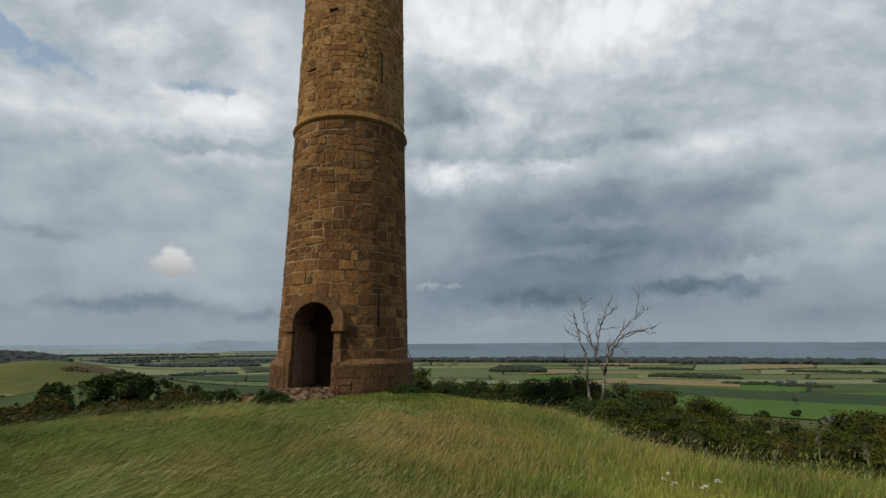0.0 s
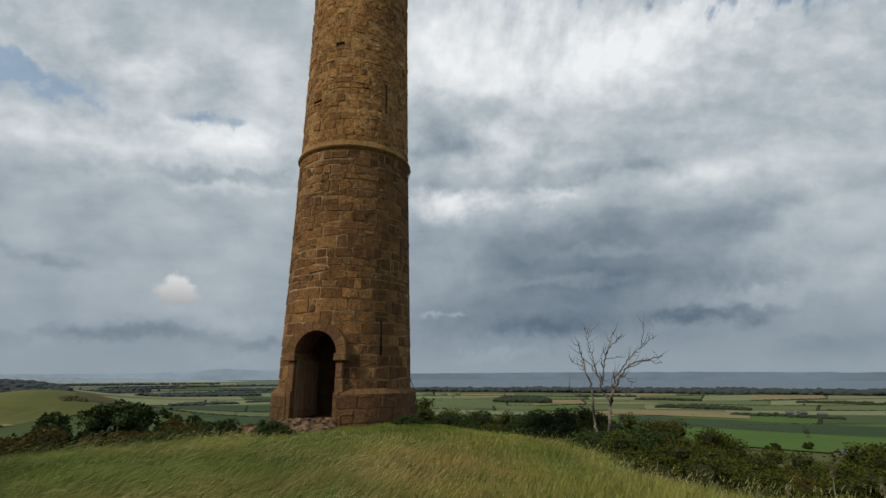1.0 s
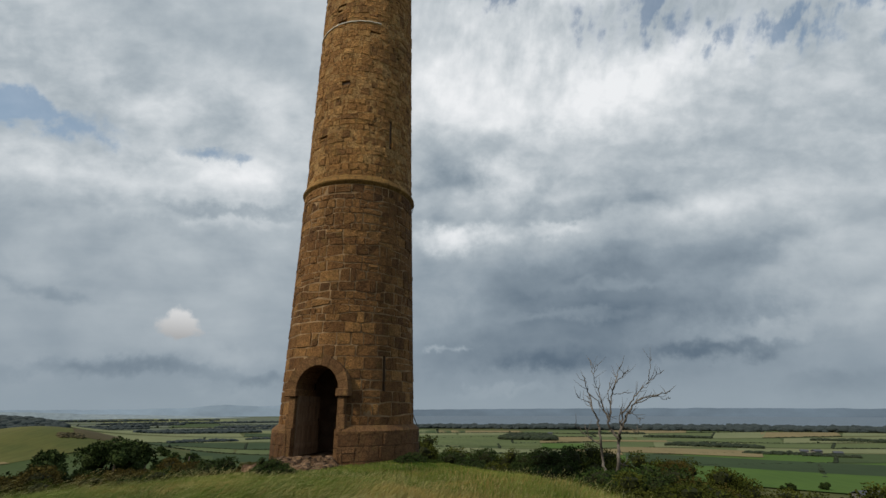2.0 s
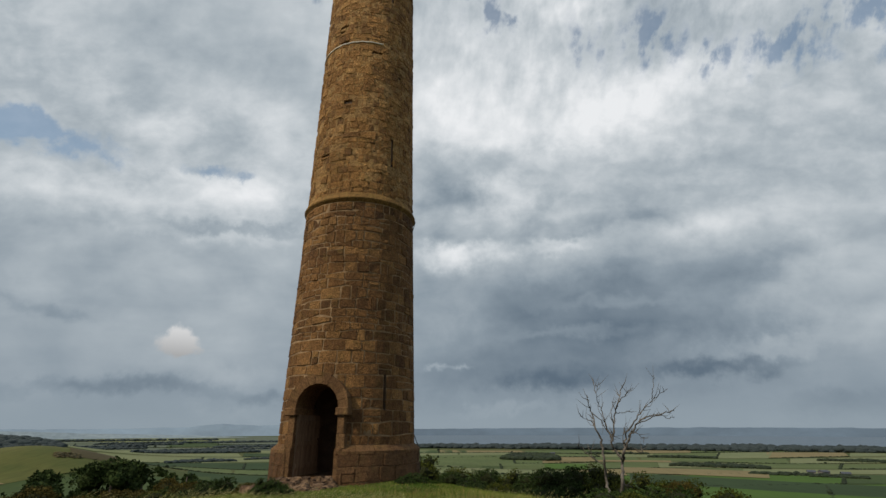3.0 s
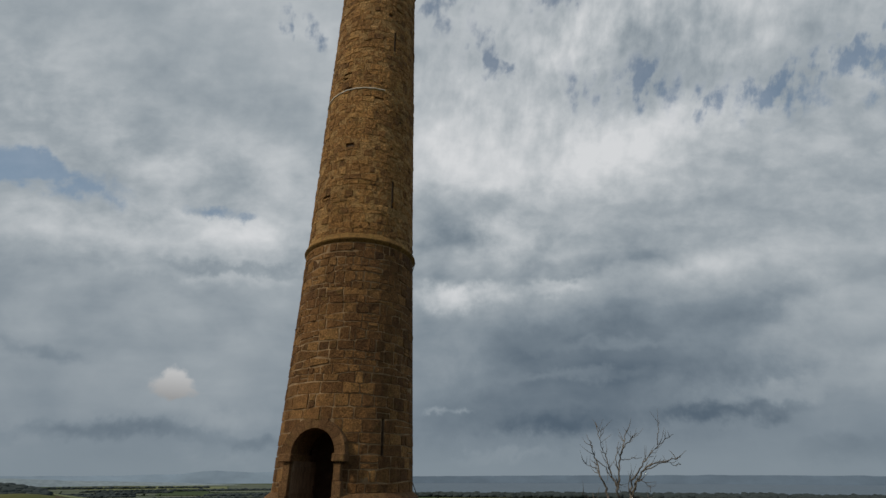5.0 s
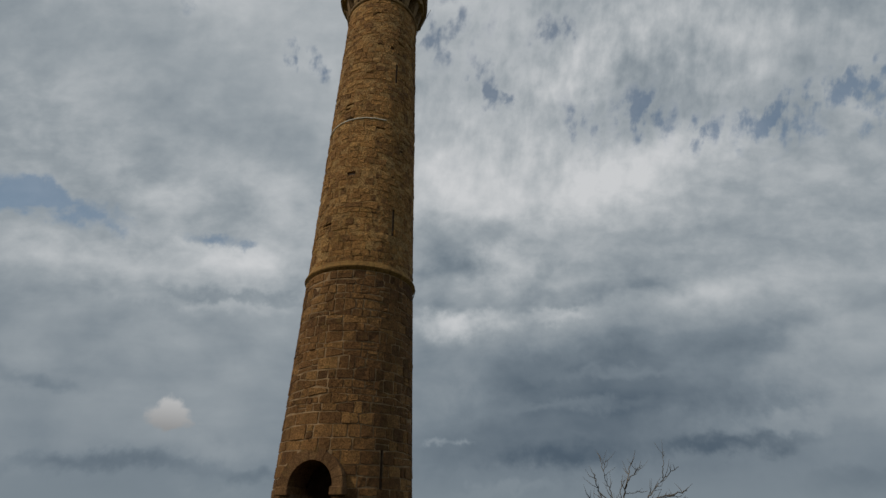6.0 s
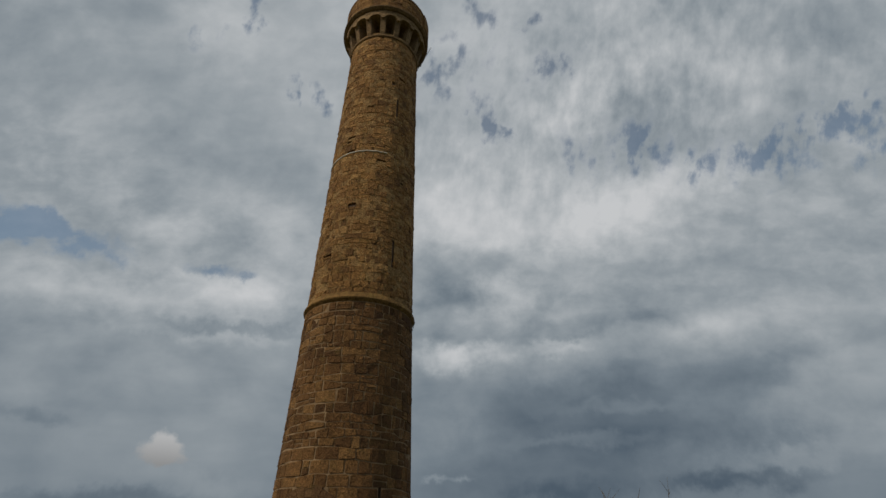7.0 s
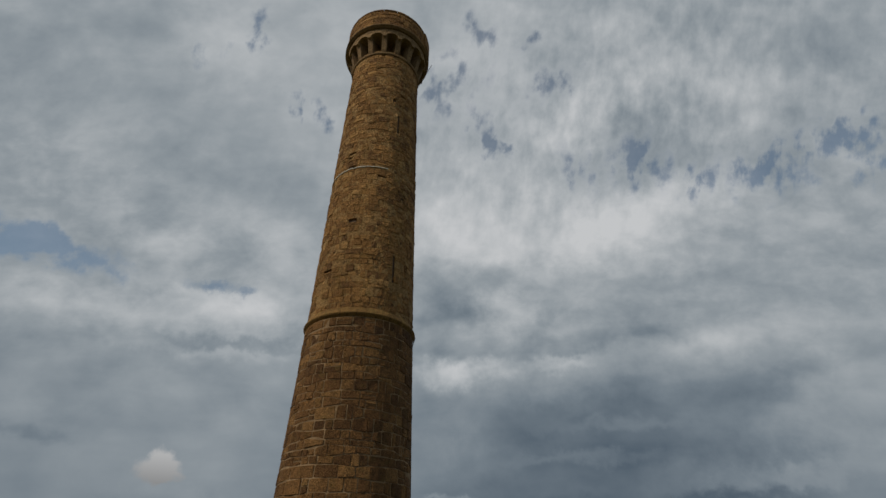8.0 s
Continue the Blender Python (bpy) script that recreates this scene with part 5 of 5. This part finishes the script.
limb([(-0.25, 1.5), (-0.3, 1.75), (-0.35, 1.95)], 0.020, 0.006, "limb", 3)


# ---------------------------------------------------------------- grass on the knoll
def grass_material(name, low, mid, high, patch_scale):
    m, t, b = material(name, 0.75)
    col = ramped(t, own_chance(t), (0.0, low), (0.5, mid), (1.0, high))
    drift = ramped(t, tex(t, patch_scale, 4, 0.55), (0.33, (0.5, 0.62, 0.45)), (0.5, (0.95, 0.98, 0.95)), (0.68, (1.4, 1.2, 1.05)))
    swathe = ramped(t, tex(t, patch_scale * 0.33, 5, 0.6), (0.36, (0.62, 0.78, 0.62)), (0.5, (1.0, 1.0, 1.0)), (0.64, (1.28, 1.22, 1.08)))
    col = blended(t, 0.8, col, swathe, "MULTIPLY")
    b.inputs["Specular IOR Level"].default_value = 0.1
    t.links.new(blended(t, 0.85, col, drift, "MULTIPLY"), b.inputs["Base Color"])
    return m


GREEN_BLADE = grass_material("green_grass_blades", (0.050, 0.085, 0.012), (0.088, 0.132, 0.021), (0.155, 0.197, 0.045), 0.55)
LIGHT_BLADE = grass_material("light_grass_blades", (0.085, 0.118, 0.019), (0.140, 0.182, 0.034), (0.225, 0.255, 0.072), 0.6)
STRAW_BLADE = grass_material("straw_grass_blades", (0.150, 0.112, 0.038), (0.222, 0.170, 0.062), (0.31, 0.245, 0.100), 0.7)
SEED_HEAD = grass_material("grass_seed_heads", (0.21, 0.205, 0.09), (0.28, 0.27, 0.125), (0.36, 0.345, 0.17), 0.7)
grs = np.random.RandomState(3)


def fast_mesh(name, V, F, mat):
    me = bpy.data.meshes.new(name)
    me.vertices.add(len(V))
    me.vertices.foreach_set("co", V.astype(np.float32).ravel())
    me.loops.add(F.size)
    me.loops.foreach_set("vertex_index", F.astype(np.int32).ravel())
    me.polygons.add(len(F))
    me.polygons.foreach_set("loop_start", np.arange(0, F.size, 3, dtype=np.int32))
    me.polygons.foreach_set("use_smooth", np.ones(len(F), bool))
    me.materials.append(mat)
    me.update(calc_edges=True)
    return me


def tufts(n, r0, r1):
    """Places for blades, thicker towards the camera's end of the knoll, drawn together in tufts."""
    d = r0 + (r1 - r0) * grs.uniform(size=n) ** 1.15
    a = np.radians(grs.uniform(-49, 49, n))
    x, y = d * np.sin(a), d * np.cos(a)
    x, y = x + grs.normal(size=n) * 0.02, y + grs.normal(size=n) * 0.02
    out = away(x, y)
    keep = (out < 2.2 + 1.2 * waves(x, y, 3.0, 25)) & (np.hypot(x - TOWER_AT[0], y - TOWER_AT[1]) > 2.47)
    n1, n2 = DN[0] * math.cos(radians(11.08)) - DN[1] * math.sin(radians(11.08)), DN[0] * math.sin(radians(11.08)) + DN[1] * math.cos(radians(11.08))
    lane = (x - TOWER_AT[0]) * n1 + (y - TOWER_AT[1]) * n2
    side = -(x - TOWER_AT[0]) * n2 + (y - TOWER_AT[1]) * n1
    keep &= ~((lane > 0) & (lane < 4.2) & (np.abs(side) < 1.25))
    return x[keep], y[keep]


def straw_share(x, y):
    """Where the grass has dried: the middle of the knoll and patches."""
    mid = np.exp(-((x + 0.4) / 2.1) ** 2 - ((y - 8.5) / 3.6) ** 2) * 0.8
    return np.clip(mid + 0.08 + 0.38 * waves(x, y, 2.6, 15) + 0.22 * waves(x, y, 0.9, 16), 0.04, 0.92)


def blades(name, x, y, tall, wide, lean, mat, label, heads=False):
    n = len(x)
    z = height(x, y) - 0.015
    r = grs.uniform(0, 2 * math.pi, n)
    wind = np.stack([np.cos(lean[1]), np.sin(lean[1])], 1)
    own = np.stack([np.cos(r), np.sin(r)], 1)
    off = wind * lean[0][:, None] + own * (tall * grs.uniform(0.1, 0.5, n))[:, None]
    turn = grs.uniform(-0.9, 0.9, n)
    side = np.stack([np.cos(turn), np.sin(turn), np.zeros(n)], 1) * (wide / 2)[:, None]
    root = np.stack([x, y, z], 1)
    mid = root + np.concatenate([off * 0.32, (tall * 0.62)[:, None]], 1)
    top = root + np.concatenate([off, (tall * np.sqrt(np.clip(1.15 - (np.linalg.norm(off, axis=1) / (tall * 1.5)) ** 2, 0.25, 1)))[:, None]], 1)
    if heads:
        neck = mid * 0.3 + top * 0.7
        V = np.stack([root - side * 0.4, root + side * 0.4, neck, neck - side * 1.6, neck + side * 1.6, top + (top - neck) * 0.5], 1).reshape(-1, 3)
        F = np.array([[0, 1, 2], [3, 4, 5], [2, 4, 3]])
        k = 6
    else:
        V = np.stack([root - side, root + side, mid - side * 0.8, mid + side * 0.8, top], 1).reshape(-1, 3)
        F = np.array([[0, 1, 3], [0, 3, 2], [2, 3, 4]])
        k = 5
    F = (np.arange(n)[:, None, None] * k + F[None]).reshape(-1, 3)
    ob = new(name, fast_mesh(name, V, F, mat))
    return tagged(ob, label, "grass", kind="stuff")


gx_, gy_ = tufts(520000, 3.2, 22.0)
dry = grs.uniform(size=len(gx_)) < straw_share(gx_, gy_)
reach_ = np.hypot(gx_, gy_)
near_tower = np.exp(-np.maximum(np.hypot(gx_ - TOWER_AT[0], gy_ - TOWER_AT[1]) - 2.6, 0) / 3.2)
long_ = smooth01((1.6 - gx_) / 5.5) * smooth01((13 - gy_) / 4)
edge_ = smooth01((away(gx_, gy_) + 2.0) / 2.5)
tall_ = (0.13 + 0.24 * long_ + 0.04 * edge_ + 0.06 * waves(gx_, gy_, 1.7, 18)) * grs.uniform(0.55, 1.35, len(gx_)) * (1 - 0.75 * near_tower)
tall_ = np.maximum(tall_, 0.06)
wide_ = 0.0021 + 0.00036 * reach_
lean_ = tall_ * (0.25 + 0.85 * long_ + 0.25 * waves(gx_, gy_, 2.1, 19))
head_ = 0.15 + 0.5 * waves(gx_, gy_, 4.0, 20)
lush = gx_ + 1.1 * waves(gx_, gy_, 2.4, 41) + grs.uniform(-0.5, 0.5, len(gx_)) > 1.0
for name, pick, mat, label in (("green_grass", ~dry & ~lush, GREEN_BLADE, "long green grass bent by the wind"), ("light_grass", ~dry & lush, LIGHT_BLADE, "light green grass towards the brow"), ("dry_grass", dry, STRAW_BLADE, "dry straw-coloured grass on the knoll")):
    blades(name, gx_[pick], gy_[pick], tall_[pick], wide_[pick], (lean_[pick], head_[pick]), mat, label)
# the rest of the knoll's top, behind and beside
bx_, by_ = grs.uniform(-11, 8, 40000), grs.uniform(-9, 7, 40000)
spare = (away(bx_, by_) < 1.0) & ((np.abs(np.degrees(np.arctan2(bx_, by_))) > 48.5) | (np.hypot(bx_, by_) < 3.2)) & (np.hypot(bx_, by_) > 0.45)
bx_, by_ = bx_[spare], by_[spare]
bt_ = 0.16 * grs.uniform(0.6, 1.4, len(bx_))
blades("knoll_grass", bx_, by_, bt_, np.full(len(bx_), 0.007), (bt_ * 0.4, np.full(len(bx_), 0.2)), GREEN_BLADE, "rough green grass on the knoll's top")
pick = (grs.uniform(size=len(gx_)) < 0.05 + 0.12 * long_) & (reach_ < 13)
blades("grass_heads", gx_[pick] + 0.013, gy_[pick], tall_[pick] * 1.3 + 0.05, wide_[pick] * 0.6, (lean_[pick] * 1.7, head_[pick]), SEED_HEAD, "pale seed heads standing over the grass", True)

# long pale grass along the brow above the gorse
ex_, ey_ = tufts(150000, 5.0, 15.0)
brow = (np.abs(away(ex_, ey_) + 0.4) < 1.5 + 0.5 * waves(ex_, ey_, 1.3, 31)) & (ex_ > 1.2) & (grs.uniform(size=len(ex_)) < 0.75 + 0.6 * waves(ex_, ey_, 0.8, 32))
ex_, ey_ = ex_[brow], ey_[brow]
et_ = (0.23 + 0.09 * waves(ex_, ey_, 1.1, 33)) * grs.uniform(0.5, 1.3, len(ex_)) * smooth01((ex_ - 0.6) / 2.2)
et_ = np.maximum(et_, 0.1)
ew_ = 0.0028 + 0.00038 * np.hypot(ex_, ey_)
el_ = (et_ * (0.45 + 0.25 * waves(ex_, ey_, 1.5, 34)), 0.3 + 0.6 * waves(ex_, ey_, 3.0, 35))
pale = grs.uniform(size=len(ex_)) < 0.42
for name, pick, mat, label in (("brow_grass", ~pale, LIGHT_BLADE, "long green grass along the brow of the knoll"), ("dry_brow_grass", pale, STRAW_BLADE, "long straw-coloured grass along the brow")):
    blades(name, ex_[pick], ey_[pick], et_[pick], ew_[pick], (el_[0][pick], el_[1][pick]), mat, label)
pick = grs.uniform(size=len(ex_)) < 0.06
blades("brow_grass_heads", ex_[pick] + 0.01, ey_[pick], et_[pick] * 1.3 + 0.05, ew_[pick] * 0.7, (el_[0][pick] * 1.3, el_[1][pick]), SEED_HEAD, "pale seed heads along the brow of the knoll", True)

# tall weeds along the edge of the knoll
WEED = simple("weed_green", (0.06, 0.085, 0.03), (0.11, 0.13, 0.05), 6, 0.8, 0.2, vary=0.3)
WEED_TOP = simple("dry_weed_spike", (0.09, 0.09, 0.05), (0.17, 0.16, 0.10), 9, 0.9, 0.3, vary=0.3)
PETAL = simple("white_petals", (0.62, 0.62, 0.56), (0.8, 0.8, 0.75), 5, 0.7, 0.0)
wrnd = random.Random(44)


def weed(az, reach, tall, seed):
    x, y = polar(az, reach)
    r = random.Random(seed)
    ob = thing("tall_weed", "tall thin weed stalk with a dry seed spike", "weed", pose(x, y, float(height(x, y)), 0, r.uniform(-6, 9), r.uniform(0, 360)), "weeds in the grass")
    v, f = tube([(0, 0, -0.05), (0.01, 0.01, tall * 0.5), (0.0, 0.02, tall * 0.8)], [0.009, 0.008, 0.006], 6)
    part_mesh("stalk", mesh_from("stalk", v, f, WEED, True), ob)
    vv, ff = leaf_cloud([(0, 0.02, tall * (0.72 + 0.05 * k), 0.028 - 0.003 * k) for k in range(7)], 160, 0.016, seed)
    part_mesh("seed_spike", mesh_from("seed_spike", vv, ff, WEED_TOP), ob)
    for k in range(5):
        a, z = r.uniform(0, 6.28), tall * r.uniform(0.15, 0.6)
        l = r.uniform(0.08, 0.16)
        c, s = math.cos(a), math.sin(a)
        verts = [(0, 0, z), (c * l * 0.5 - s * 0.02, s * l * 0.5 + c * 0.02, z + 0.04), (c * l, s * l, z + 0.01), (c * l * 0.5 + s * 0.02, s * l * 0.5 - c * 0.02, z + 0.035)]
        part_mesh("leaf", mesh_from("leaf", verts, [(0, 1, 2), (0, 2, 3)], WEED), ob)


for k, (az, reach, tall) in enumerate(((35.2, 8.0, 0.72), (32.0, 8.2, 0.42), (38.9, 7.8, 0.55), (29.8, 8.4, 0.36), (40.6, 7.6, 0.55), (26.6, 8.6, 0.34), (22.6, 9.2, 0.34))):
    weed(az, reach, tall, 500 + k)
for k, (az, reach) in enumerate(((22.4, 5.3), (22.9, 5.5), (23.6, 5.2), (26.4, 5.2), (27.0, 5.4))):
    x, y = polar(az, reach)
    ob = thing("white_wildflower", "small white wildflower among the grass", "flower", pose(x, y, float(height(x, y)), 0, wrnd.uniform(-8, 8), wrnd.uniform(0, 360)), "wildflowers")
    v, f = tube([(0, 0, -0.03), (0.01, 0, 0.2), (0.0, 0.01, 0.30)], [0.004, 0.003, 0.003], 5)
    part_mesh("stem", mesh_from("stem", v, f, WEED, True), ob)
    vv, ff = leaf_cloud([(0, 0, 0.31, 0.012), (0.025, 0.01, 0.30, 0.01), (-0.025, 0.0, 0.295, 0.01)], 30, 0.007, 600 + k)
    part_mesh("bloom", mesh_from("bloom", vv, ff, PETAL), ob, "white petals")


# ---------------------------------------------------------------- the tower's stones, last
def parapet_stones():
    rnd = random.Random(21)
    out, z = [], 26.33
    for k, h in enumerate((0.33, 0.3, 0.33, 0.31)):
        out += [(s, True) for s in course_stones(z, z + h, lambda zz: 2.31 - 0.02 * (zz - 26.3), 0.5, 0.2, rnd, 0.012, 0.0, 70 + k, 0.02)]
        z += h
    return out


near, rest = [], []
for stone, body in all_courses() + parapet_stones():
    xs = [p[0] for p in stone[0]]
    ys = [p[1] for p in stone[0]]
    zs = [p[2] for p in stone[0]]
    mx, my, mz = sum(xs) / 30, sum(ys) / 30, sum(zs) / 30
    front = abs(math.atan2(mx, -my)) < radians(88)
    (near if front and mz < 5.6 and len(near) < 300 else rest).append(stone)
for name, pick, mat in (("lower_masonry", lambda z: z < BAND_Z, SANDSTONE), ("upper_masonry", lambda z: z >= BAND_Z, UPPER_STONE)):
    verts, faces = [], []
    for sv, sf in rest:
        if pick(sv[0][2]):
            n = len(verts)
            verts += sv
            faces += [tuple(i + n for i in q) for q in sf]
    masonry = part_mesh(name, mesh_from(name, verts, faces, mat), tower, "weathered brown sandstone blocks")
    tagged(masonry, kind="stuff")
for sv, sf in near:
    part_mesh("stone_block", mesh_from("stone_block", sv, sf, SANDSTONE if sv[0][2] > 0.9 else PLINTH_STONE), tower)
drum("shaft_mortar", lambda z: radius(z) + 0.001, BAND_Z, CORBEL_Z + 0.3, SHAFT_MORTAR, label="weathered mortar smeared over the stones", lost=LOST_STONES)
v, f = lathe([(radius(z) - 0.075, z) for z in (BAND_Z, 14.0, 19.0, CORBEL_Z + 0.3)], 72)
part_mesh("shaft_core", mesh_from("shaft_core", v, f, INNER, True), tower, "dark rubble core behind lost stones")
